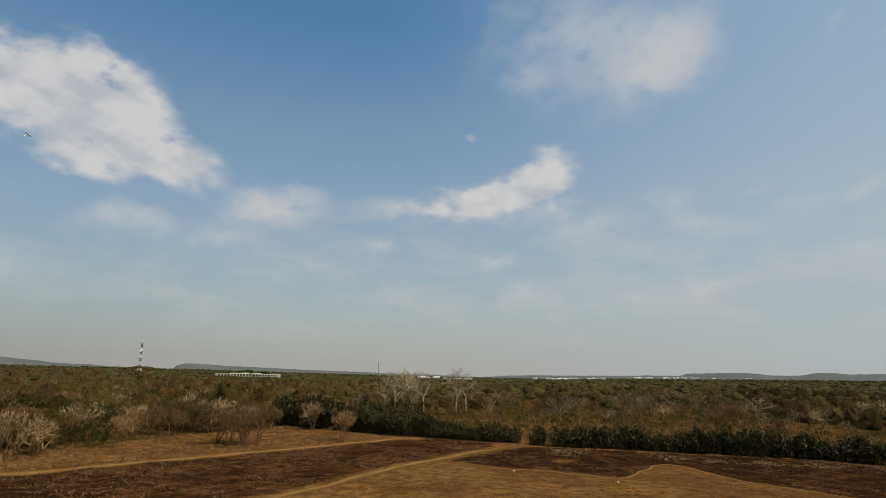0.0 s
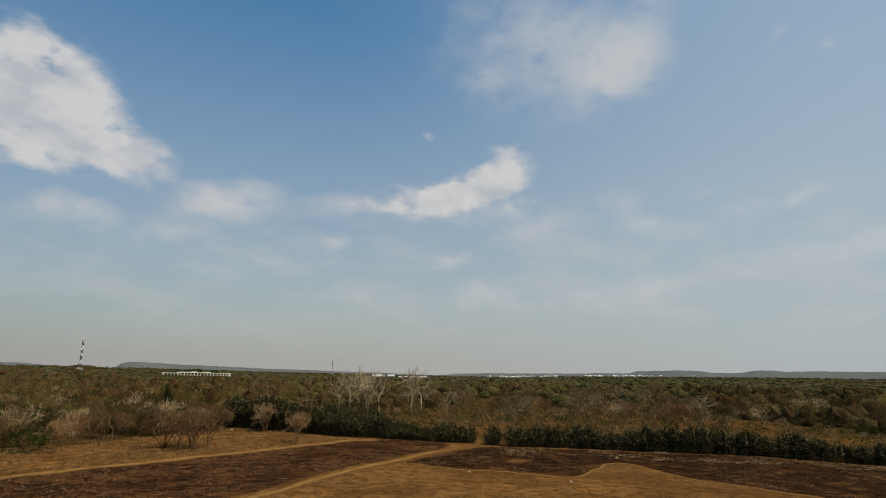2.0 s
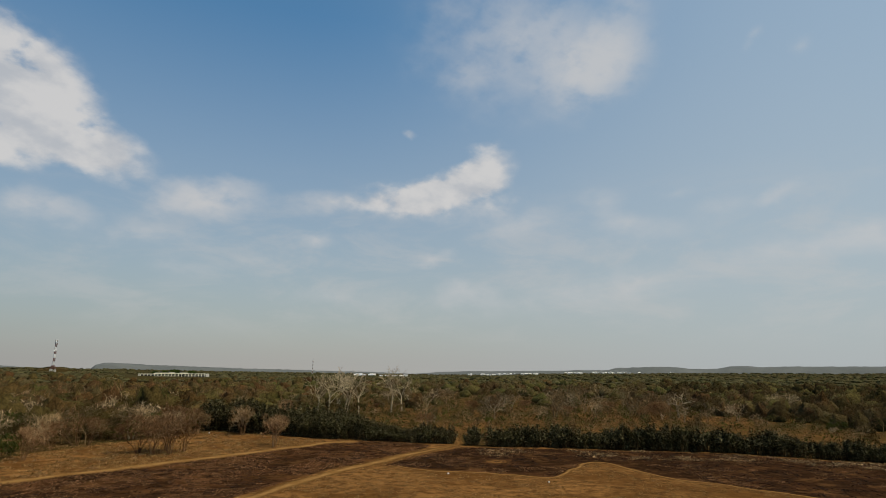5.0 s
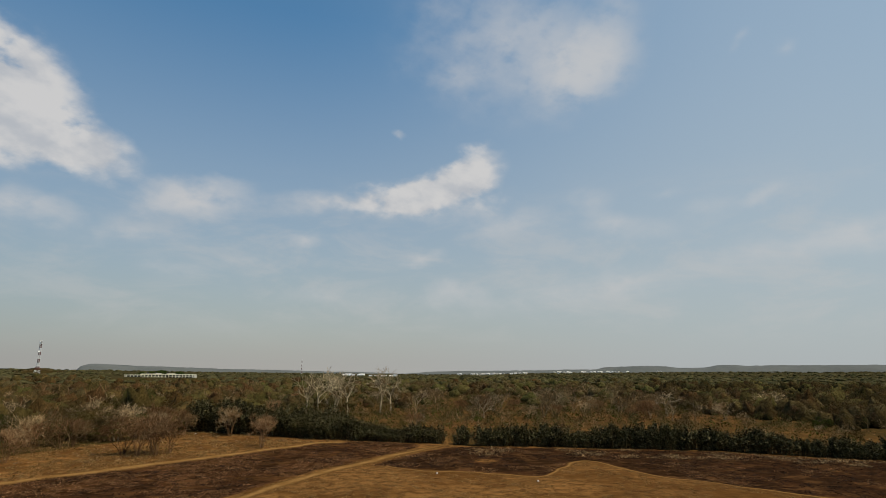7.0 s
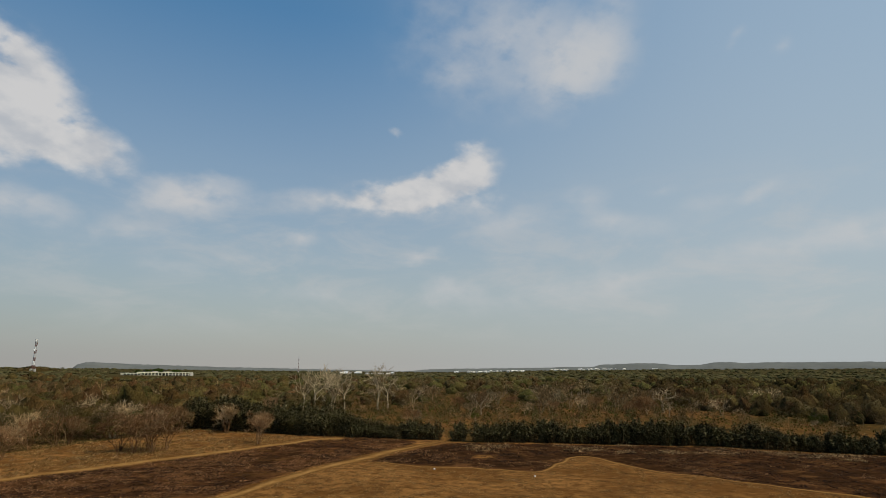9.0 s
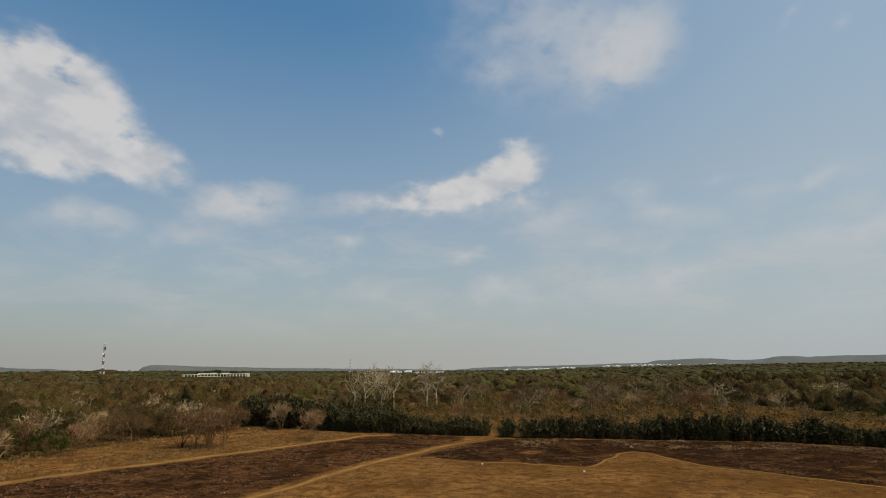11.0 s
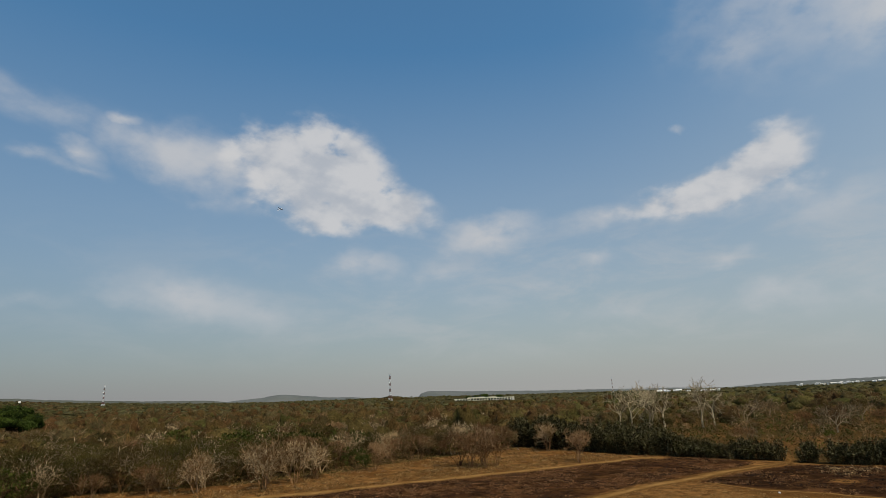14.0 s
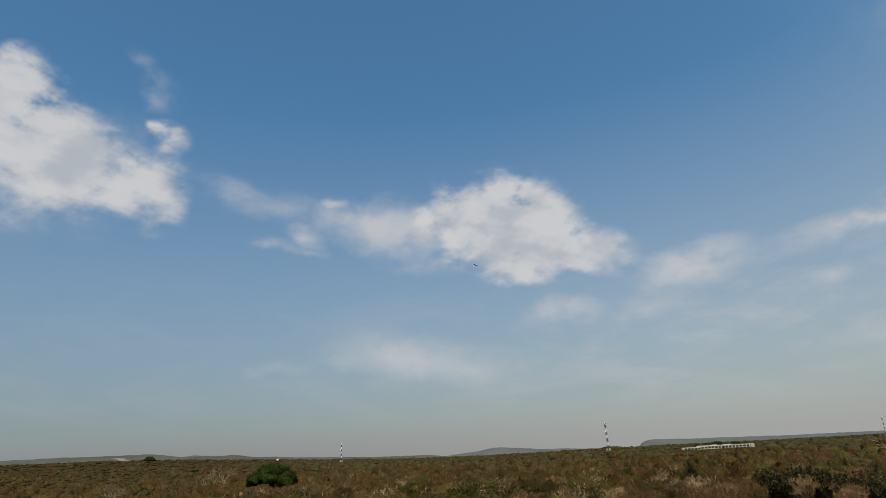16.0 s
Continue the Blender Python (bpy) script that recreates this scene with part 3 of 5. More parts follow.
def build_track(pts, width, label, seed, worn_off=0.0, fade=None, wander=0.0):
    line = [(x + (float(vnoise(x, y, 2.2, seed + 7)) - 0.5) * wander, y + (float(vnoise(x, y, 2.2, seed + 8)) - 0.5) * wander) for x, y in smooth_line(pts, 0.5)]
    rows, k = [], 9
    for i, (x, y) in enumerate(line):
        a, b = line[max(i - 1, 0)], line[min(i + 1, len(line) - 1)]
        d = Vector((b[0] - a[0], b[1] - a[1])).normalized()
        w = width * (0.75 + 0.5 * float(vnoise(x, y, 6, seed)))
        w0 = w * (0.8 + 0.5 * float(vnoise(x, y, 1.7, seed + 1)))
        w1 = w * (0.8 + 0.5 * float(vnoise(x, y, 1.7, seed + 2)))
        for j in range(k):
            s = -w0 / 2 + (w0 + w1) / 2 * j / (k - 1)
            rows.append((x - d.y * s, y + d.x * s, abs(2 * j / (k - 1) - 1)))
    r = np.array(rows)
    z = terrain(r[:, 0], r[:, 1]) + 0.035 - 0.03 * (r[:, 2] > 0.9) + 0.02 * (vnoise(r[:, 0], r[:, 1], 0.6, seed + 5) - 0.5)
    verts = np.stack([r[:, 0], r[:, 1], z], 1).tolist()
    faces = [(i * k + j, i * k + j + 1, i * k + k + j + 1, i * k + k + j) for i in range(len(line) - 1) for j in range(k - 1)]
    fray = r[:, 2] + worn_off + (0.55 * sstep(fade[0], fade[1], r[:, 1]) if fade else 0)
    ob = mesh_object("dirt_track", verts, faces, M_PATH, smooth=True)
    ob.data.attributes.new("fray", "FLOAT", "POINT").data.foreach_set("value", fray.astype(np.float32))
    tagged(ob, label, "dirt track", kind="structure")


build_ground()
build_track(TRACK_WEST, 1.9, "pale sandy vehicle track along the scorched field", 21)
build_track(TRACK_GAP, 1.5, "pale sandy footpath leading to a gap in the hedge", 31, 0.1, (70, 86))
build_track(TRACK_EDGE, 0.62, "narrow sandy firebreak between dry grass and burnt ground", 41, 0.25, None, 0.6)


def build_hill(label, dist, depth, profile, seed, mat=M_HILL):
    """A long low rise: profile gives azimuth and height above the eye's level, in degrees, of its crest."""
    azs = np.arange(profile[0][0], profile[-1][0] + 0.01, 0.12)
    crest = np.interp(azs, [p[0] for p in profile], [p[1] for p in profile])
    verts, k = [], 7
    for a, c in zip(azs, crest):
        top = 10 + math.tan(radians(c)) * dist + (float(vnoise(a, 0, 0.35, seed)) - 0.5) * dist * 0.0007
        for j in range(k):
            f = j / (k - 1)
            r = dist + (f - 0.5) * depth
            z = -60 + (top + 60) * math.sin(math.pi * min(f * 1.0, 1.0)) ** 0.7
            z += (float(vnoise(a * 40, r, 60, seed + 1)) - 0.5) * 6 * (0 < j < k - 1 and j != 3)
            verts.append((math.sin(radians(a)) * r, math.cos(radians(a)) * r, z))
    n = len(azs)
    faces = [(i * k + j, i * k + j + 1, i * k + k + j + 1, i * k + k + j) for i in range(n - 1) for j in range(k - 1)]
    ob = mesh_object("hill", verts, faces, mat, smooth=True)
    tagged(ob, label, "hill", kind="structure")


WEST_CREST = [(-95, 1.1), (-84, 1.4), (-78, 1.6), (-74.3, 1.62), (-72.6, 1.58), (-70.9, 1.54), (-68.8, 1.53), (-68.2, 1.54), (-66.7, 1.34), (-65.7, 1.17), (-64.6, 1.23),
              (-62.9, 1.06), (-61.1, 1.09), (-59.7, 0.8), (-57.9, 0.73), (-55.9, 0.53), (-53, 0.38), (-50.7, 0.26), (-48.9, 0.14), (-46.7, 0.08), (-44, 0.0), (-42, -0.2)]
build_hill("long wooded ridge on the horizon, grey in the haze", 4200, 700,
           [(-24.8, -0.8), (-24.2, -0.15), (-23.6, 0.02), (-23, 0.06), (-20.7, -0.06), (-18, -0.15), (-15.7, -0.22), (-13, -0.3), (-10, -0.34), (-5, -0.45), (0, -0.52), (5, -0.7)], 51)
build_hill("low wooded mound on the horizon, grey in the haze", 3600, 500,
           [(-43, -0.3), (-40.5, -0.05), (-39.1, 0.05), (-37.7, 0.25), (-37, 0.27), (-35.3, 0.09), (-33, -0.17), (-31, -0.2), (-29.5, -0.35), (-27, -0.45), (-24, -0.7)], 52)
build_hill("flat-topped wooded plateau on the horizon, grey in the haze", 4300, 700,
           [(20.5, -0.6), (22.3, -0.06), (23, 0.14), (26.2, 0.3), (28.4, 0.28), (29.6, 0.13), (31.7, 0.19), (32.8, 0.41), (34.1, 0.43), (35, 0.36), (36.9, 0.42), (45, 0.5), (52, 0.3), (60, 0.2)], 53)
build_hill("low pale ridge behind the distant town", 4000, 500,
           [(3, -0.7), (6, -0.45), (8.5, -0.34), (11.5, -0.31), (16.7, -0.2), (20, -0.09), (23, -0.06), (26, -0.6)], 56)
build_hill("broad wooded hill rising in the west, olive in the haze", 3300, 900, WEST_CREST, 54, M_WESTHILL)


def knoll(a, r):
    """Height of the low rise behind the telephone mast."""
    return 5.2 * np.exp(-((np.asarray(a, float) + 27.0) / 1.25) ** 2 - ((np.asarray(r, float) - 880) / 42) ** 2)


def build_knoll():
    verts, faces, n, m = [], [], 41, 15
    for i in range(n):
        for j in range(m):
            a, r = -30.2 + 6.4 * i / (n - 1), 780 + 200 * j / (m - 1)
            x, y = math.sin(radians(a)) * r, math.cos(radians(a)) * r
            rim = i in (0, n - 1) or j in (0, m - 1)
            verts.append((x, y, float(terrain(x, y)) + float(knoll(a, r)) + 0.4 - 2.5 * rim))
    faces = [(i * m + j, i * m + j + 1, i * m + m + j + 1, i * m + m + j) for i in range(n - 1) for j in range(m - 1)]
    tagged(mesh_object("hill", verts, faces, M_GROUND, smooth=True), "low scrub-covered knoll beside the telephone mast", "hill", kind="structure")


build_knoll()


def build_scar():
    """A bare sandy slope cut into the western hill, just under its crest."""
    verts = []
    for i in range(13):
        for j in range(4):
            u = i / 12
            thick = 0.035 * math.sin(math.pi * (0.1 + 0.85 * u)) * (0.5 + float(vnoise(i, 3, 1.4, 57)))
            a, f = -70.9 + 1.5 * u + 0.12 * j * (1 - u), 0.355 - 0.1 * u + thick * (j / 3 - 0.5)
            top = 10 + math.tan(radians(np.interp(a, [p[0] for p in WEST_CREST], [p[1] for p in WEST_CREST]))) * 3300 + (float(vnoise(a, 0, 0.35, 54)) - 0.5) * 3300 * 0.0007
            q = int(f * 6)
            lo, hi = (-60 + (top + 60) * math.sin(math.pi * k / 6) ** 0.7 + (float(vnoise(a * 40, 3300 + (k / 6 - 0.5) * 900, 60, 55)) - 0.5) * 6 * (k != 3) for k in (q, q + 1))
            r = 3300 + (f - 0.5) * 900
            verts.append((math.sin(radians(a)) * r, math.cos(radians(a)) * r, lo + (hi - lo) * (f * 6 - q) + 1.2))
    faces = [(i * 4 + j, i * 4 + j + 1, i * 4 + j + 5, i * 4 + j + 4) for i in range(12) for j in range(3)]
    tagged(mesh_object("bare_slope", verts, faces, M_SCAR, smooth=True), "pale sandy cutting on a far wooded hill", "bare slope", kind="structure")


build_scar()


# ---------------------------------------------------------------- plants
def plant_thing(name, label, category, group, meshes):
    """A plant whose parts hang under an Empty at its foot."""
    root = tagged(new(name), label, category, group)
    for part_name, s, mat in meshes:
        if s.v:
            ob = mesh_object(part_name, s.v, s.f, mat, root)
            if part_name == "brushwood":
                tagged(ob, kind="stuff")
    return root


def limb(rng, wood, twigs, p, d, length, r, depth, spread, rise, tips, least, thick=0.03):
    """A crooked limb of two pieces that forks, level by level, into a fan; thick ones go to the wood mesh."""
    for k in range(2):
        d = (d + rand_dir(rng) * 0.30 + Vector((0, 0, rise))).normalized()
        q, r2 = p + d * length / 2, max(r * 0.86, least)
        (wood if r > thick else twigs).stick(p, q, r, r2, 4 if r > 0.06 else 3)
        p, r = q, r2
    if depth == 0:
        tips.append((p, d))
        return
    n = 3 if rng.random() < 0.3 else 2
    turn, s = rng.uniform(0, 2 * math.pi), d.orthogonal().normalized()
    t = d.cross(s)
    for k in range(n):
        a = turn + 2 * math.pi * k / n + rng.uniform(-0.4, 0.4)
        way = (d + (s * math.cos(a) + t * math.sin(a)) * spread * rng.uniform(0.7, 1.25)).normalized()
        limb(rng, wood, twigs, p, way, length * rng.uniform(0.66, 0.9), max(r * 0.74, least), depth - 1, spread, rise, tips, least, thick)


def brush(rng, veil, tips, count, length, width):
    """Fine twig ends standing out from the tips of the limbs."""
    for p, d in tips:
        for k in range(count):
            veil.leaf(p - d * length * rng.uniform(0, 0.5), (d * 0.6 + rand_dir(rng, 0.15)).normalized(), length * rng.uniform(0.5, 1.1), width, rng)


def twig_shrub(seed, tall, mat_stool, mat_wood, mat_twig, label, group, stems=5, veil=4, lean_most=0.7, spread=0.52, rise=0.07, depth=4, first=0.28):
    """A leafless shrub: a few crooked stems from one stool that fork into a round fan of branches, veiled by fine twigs."""
    rng = random.Random(seed)
    wood, twigs, fine, tips = Sticks(), Sticks(), Sticks(), []
    for k in range(stems):
        w = 2 * math.pi * (k + rng.random()) / stems
        lean = rng.uniform(0.1, lean_most)
        d = Vector((math.cos(w) * lean, math.sin(w) * lean, 1)).normalized()
        limb(rng, wood, twigs, Vector((math.cos(w) * 0.15, math.sin(w) * 0.15, -0.05)), d, tall * first * rng.uniform(0.85, 1.15), 0.056, depth, spread, rise, tips, 0.018)
    brush(rng, fine, tips, veil, 0.16 * tall, 0.05)
    return plant_thing("dry_shrub", label, "shrub", group, [("stool", wood, mat_stool), ("crown", twigs, mat_wood), ("brushwood", fine, mat_twig)])


def pale_tree(seed, tall, label, group, depth=4, veil=0, trunks=2, bark=M_PALE, twig=M_PALE, least=0.03, stout=1.0, spread=0.75, bare=0.4):
    """A bare tree: one or two straight trunks, then crooked limbs that open into a flat-topped crown."""
    rng = random.Random(seed)
    wood, twigs, fine, tips = Sticks(), Sticks(), Sticks(), []
    for k in range(trunks):
        w = 2 * math.pi * (k + rng.random() * 0.6) / trunks
        lean = 0.1 if trunks == 1 else rng.uniform(0.12, 0.28)
        d = Vector((math.cos(w) * lean, math.sin(w) * lean, 1)).normalized()
        p, r = Vector((math.cos(w) * 0.2 * (trunks > 1), math.sin(w) * 0.2 * (trunks > 1), -0.1)), (0.016 * tall + 0.05) * stout
        for j in range(3):
            d = (d + rand_dir(rng) * 0.13).normalized()
            q = p + d * tall * bare / 3
            wood.stick(p, q, r, r * 0.9, 6)
            p, r = q, r * 0.9
            if j and rng.random() < 0.5:
                limb(rng, wood, twigs, p, (d + rand_dir(rng) * 0.9).normalized(), tall * 0.2, r * 0.55, depth - 1, spread, 0.03, tips, least)
        for j in range(3):
            a = 2 * math.pi * (j + rng.random() * 0.7) / 3
            way = Vector((math.cos(a) * spread, math.sin(a) * spread, 0.9)).normalized()
            limb(rng, wood, twigs, p, way, tall * rng.uniform(0.19, 0.25), r * 0.66, depth - 1, spread, 0.02, tips, least)
    if veil:
        brush(rng, fine, tips, veil, 0.11 * tall, 0.05)
    return plant_thing("bare_tree", label, "tree", group, [("trunk", wood, bark), ("crown", twigs, bark), ("brushwood", fine, twig)])


def thorn_tree(seed, tall):
    """A low flat-topped thorn tree: bleached limbs under a broken layer of small olive leaves."""
    rng = random.Random(seed)
    wood, twigs, leaf, tips = Sticks(), Sticks(), Sticks(), []
    for k in range(4):
        w = 2 * math.pi * (k + rng.random() * 0.7) / 4
        d = Vector((math.cos(w) * 0.55, math.sin(w) * 0.55, 1)).normalized()
        limb(rng, wood, twigs, Vector((math.cos(w) * 0.1, math.sin(w) * 0.1, -0.1)), d, tall * 0.29, 0.085, 4, 0.75, 0.0, tips, 0.022)
    for p, d in tips:
        for k in range(38):
            o = Vector((rng.gauss(0, 0.5), rng.gauss(0, 0.5), rng.gauss(0.05, 0.15)))
            leaf.leaf(p + o, rand_dir(rng, 0.0), rng.uniform(0.10, 0.20), 0.10, rng, (Vector((0, 0, 1)) + rand_dir(rng) * 0.7).normalized())
    return plant_thing("thorn_tree", "low flat-topped thorn tree with small dark olive leaves", "tree", "flat-topped thorn trees",
                       [("trunk", wood, M_TAN), ("crown", twigs, M_SNAG), ("foliage", leaf, M_ACACIA)])


def leafy_bush(seed, tall, wide, leaves, mat, name, label, category, group, leaf_size=0.35, flat_top=0.0):
    """A bush or round tree: short trunk, limbs and a ragged crown of leaf clumps with gaps."""
    rng = random.Random(seed)
    wood, crown, tips = Sticks(), Sticks(), []
    twigs = wood
    for k in range(3):
        w = 2 * math.pi * (k + rng.random()) / 3
        d = Vector((math.cos(w) * 0.5, math.sin(w) * 0.5, 1)).normalized()
        grow(rng, wood, twigs, Vector((0, 0, -0.1)), d, tall * 0.35, 0.02 * tall + 0.03, 0, 2, 3, tips, 0.3, 0.08, 0.6)
    clumps = []
    for k in range(max(10, leaves // 28)):
        a, u = rng.uniform(0, 2 * math.pi), rng.random() ** 0.5
        z = rng.uniform(0.25, 1.0)
        rad = wide / 2 * math.sqrt(max(0.05, 1 - ((z - 0.45) / 0.62) ** 2)) * (0.55 + 0.45 * u)
        clumps.append((Vector((math.cos(a) * rad, math.sin(a) * rad, tall * (z * (1 - flat_top) + flat_top * 0.85) * rng.uniform(0.85, 1.05))), rng.uniform(0.10, 0.2) * wide))
    for c, size in clumps:
        for k in range(28):
            o = rand_dir(rng, 0.2) * size * rng.uniform(0.5, 1.0)
            o.z *= 0.6
            crown.leaf(c + o, o.cross(rand_dir(rng)) + rand_dir(rng) * 0.1, leaf_size * rng.uniform(0.6, 1.2), leaf_size * 0.55, rng, (o.normalized() + rand_dir(rng) * 0.6).normalized())
    return plant_thing(name, label, category, group, [("trunk", wood, M_TAN), ("crown", crown, mat)])


def hedge_plant(seed, tall, wide, blades):
    """An evergreen hedge plant: stems leaning every way, set with stiff fleshy leaves that hide them."""
    rng = random.Random(seed)
    wood, crown = Sticks(), Sticks()
    stems = 18
    for k in range(stems):
        a, u = rng.uniform(0, 2 * math.pi), rng.random() ** 0.5
        base = Vector((math.cos(a) * u * wide * 0.22, math.sin(a) * u * wide * 0.22, -0.05))
        top = Vector((math.cos(a) * u * wide * 0.5, math.sin(a) * u * wide * 0.5, tall * (1.05 - 0.5 * u * u) * rng.uniform(0.75, 1.05)))
        mid = (base + top) / 2 + Vector((rng.uniform(-0.25, 0.25), rng.uniform(-0.25, 0.25), 0))
        wood.stick(base, mid, 0.05, 0.04)
        wood.stick(mid, top, 0.04, 0.02)
        for j in range(blades // stems):
            t = rng.random() ** 0.6
            p = base.lerp(mid, t * 2) if t < 0.5 else mid.lerp(top, t * 2 - 1)
            crown.leaf(p + rand_dir(rng) * 0.12, rand_dir(rng, 0.35), rng.uniform(0.22, 0.42), rng.uniform(0.10, 0.16), rng)
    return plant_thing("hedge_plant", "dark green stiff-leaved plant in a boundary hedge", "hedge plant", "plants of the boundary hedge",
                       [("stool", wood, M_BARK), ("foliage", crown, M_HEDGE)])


RNG = random.Random(7)


def polar(a, r):
    return math.sin(radians(a)) * r, math.cos(radians(a)) * r


def place(template, x, y, scale=1.0, turn=None, stretch=1.0):
    m = pose(x, y, float(terrain(x, y)), 0, 0, RNG.uniform(0, 360) if turn is None else turn)
    ob = copy_thing(template, m)
    ob.scale = (scale, scale, scale * stretch)
    return ob


def retire(template):
    """Removes a pattern plant once its copies stand."""
    for o in list(template.children_recursive) + [template]:
        bpy.data.objects.remove(o)


L_BROWN = "leafless reddish-brown shrub standing in dry grass"
L_TAN = "leafless shrub with bleached twigs among dry scrub"
G_SHRUB = "dry shrubs of the savanna"
brown = [twig_shrub(100 + k, 3.3 + 0.3 * k, M_RUST, M_RUST, M_RUST, L_BROWN, G_SHRUB, 5 + k, 4, 0.36, 0.46, 0.09) for k in range(3)]
# bleached shrubs: stool in darker brown, painting in the shade near the foot
tan = [twig_shrub(120 + k, 3.6 + 0.3 * k, M_RUST, M_CREAM_TWIG, M_TAN, L_TAN, G_SHRUB, 4 + k, 2, 0.42, 0.6, 0.06, 5, 0.215) for k in range(3)]
pale = [pale_tree(140 + k, 7.0, "bare tree with a pale trunk and open crown", "bare pale trees", 4, 3, 1 + k % 2, M_SNAG, M_BARK, 0.035, 1.0, 0.8, 0.3) for k in range(4)]
broad = [pale_tree(146 + k, 7.0, "tall bare tree with a pale forked trunk and broad crown", "broad pale trees", 5, 0, 1 + k % 2, M_PALE, M_SNAG, 0.027, 0.95, 0.72, 0.42) for k in range(3)]
snag = [pale_tree(155 + k, 5.0, "crooked bare tree with bleached branches in the scrub", "bleached bare trees", 4, 3, 2 + k % 2, M_CREAM_TWIG, M_BARK, 0.026, 0.9, 0.95, 0.25) for k in range(3)]
grey = [pale_tree(150 + k, 6.0, "bare thorn tree with brown bark and a thin crown", "bare thorn trees", 4, 9, 1 + k % 2, M_TAN, M_BARK, 0.026, 0.8, 0.8, 0.3) for k in range(3)]
wide_crown = pale_tree(159, 6.0, "bare tree with thick bleached limbs spread wide over a brown trunk", "broad pale trees", 4, 2, 1, M_PALE, M_BARK, 0.05, 2.0, 1.2, 0.40)
green = [leafy_bush(160 + k, 3.0, 4.0, 800, M_GREEN, "green_bush", "green leafy bush among dry scrub", "bush", "green bushes in the scrub", 0.32) for k in range(3)]
olive = [leafy_bush(170 + k, 3.6, 4.6, 500, M_DRYLEAF, "thorn_bush", "olive-brown thorn bush with sparse leaves", "bush", "thorn bushes of the savanna", 0.3) for k in range(3)]

# shrubs along the western track and in the dry grass
for x, y, s in ((-44.2, 56.2, 1.7), (-43.4, 60.7, 1.65), (-43, 64.5, 1.45), (-46.8, 60, 1.45), (-58.9, 61.4, 1.25), (-51.2, 53.2, 1.5), (-55, 56.5, 1.05),
                (-48.5, 66, 1.35), (-51, 62, 1.3), (-20.3, 96.2, 1.3), (-27.5, 97.5, 1.25), (-29.5, 91, 1.2), (-44.5, 66.5, 1.1), (-38, 95, 1.4)):
    place(RNG.choice(tan), x, y, s * 0.86, None, 1.12)
for x, y, s in ((-39, 72.7, 1.15), (-40.2, 80.4, 1.1), (-46, 74, 1.2), (-28.5, 77.2, 1.3), (-26.6, 76.6, 1.2), (-24.8, 77.2, 1.35), (-23.6, 78.6, 1.25), (-26, 79.5, 1.3), (-13.3, 82.8, 1.2),
                (-37.8, 85.2, 1.15)):
    place(RNG.choice(brown), x, y, s * 0.82, None, 1.25)
thorn = [thorn_tree(180 + k, 5.0) for k in range(3)]
for k, (x, y, s) in enumerate(((-62, 52.5, 1.1), (-66, 50.5, 1.15), (-60, 57.5, 1.0), (-57, 53.5, 0.9), (-70, 47, 1.2), (-74, 44.5, 1.2), (-68, 55, 1.1), (-63, 60.5, 1.15), (-78, 41.5, 1.25), (-55.5, 60.5, 1.0),
                               (-82, 50, 1.2), (-72, 56, 1.1), (-64, 66, 1.15), (-58, 67, 1.05), (-86, 38, 1.2), (-76, 52, 1.1), (-53, 66, 1.0), (-70, 63, 1.1), (-80, 59, 1.2), (-90, 46, 1.2))):
    place(thorn[k % 3], x, y, s)
# named pale trees beyond the hedge
for x, y, s, k in ((4.0, 143.5, 1.45, 0), (6.5, 142.5, 1.4, 2), (-10, 131, 1.42, 2), (-6.5, 133, 1.4, 1), (-12.5, 134, 1.25, 0), (-3.6, 136, 1.3, 0)):
    place(broad[k], x, y, s, None, 0.98)
for x, y, s, k in ((25.9, 126.8, 0.9, 0), (26.5, 136, 0.85, 1), (40.3, 129.8, 0.8, 3), (61, 137, 0.7, 1), (50, 150, 0.8, 0), (55, 160, 0.85, 2),
                   (21, 175, 0.9, 2), (18, 182, 0.85, 0), (71, 195, 0.8, 3), (64, 205, 0.85, 1), (88, 170, 0.8, 2), (33, 152, 0.75, 3), (37, 158, 0.8, 1), (46, 138, 0.7, 0),
                   (58, 148, 0.8, 3), (52, 143, 0.7, 1), (79, 152, 0.8, 0), (14, 160, 0.8, 1), (10, 172, 0.85, 3)):
    place(pale[k], x, y, s, None, 0.9)
place(wide_crown, 69.8, 130.2, 1.1, 40, 1.0)
place(snag[1], 78.6, 121.3, 1.0, 30, 1.0)
place(snag[0], 106, 143, 1.6, 80, 0.9)
place(olive[1], 29.4, 117.2, 0.42)
for x, y, s in ((25.7, 131, 1.0), (39.9, 128.5, 0.95), (43, 131, 0.85), (52, 160, 1.0), (59.3, 127.4, 0.95), (61, 130.5, 0.9), (64.5, 136.5, 0.95), (70.5, 139.5, 0.9), (75, 152, 1.0), (48, 196, 1.05),
                (75, 208, 1.15), (78, 211, 1.1), (81.2, 211, 1.2), (84, 216, 1.1), (71, 206, 1.05), (95.7, 216, 1.1), (58, 204, 1.0), (66, 190, 1.0), (31, 168, 0.9), (102, 188, 1.05)):
    place(RNG.choice(grey), x, y, s)
for x, y, s in ((61.7, 124.5, 1.25), (63.4, 127, 1.15), (27.6, 134, 1.0), (41.5, 125, 0.8)):
    place(RNG.choice(brown), x, y, s)
place(green[1], 34, 121, 0.4)

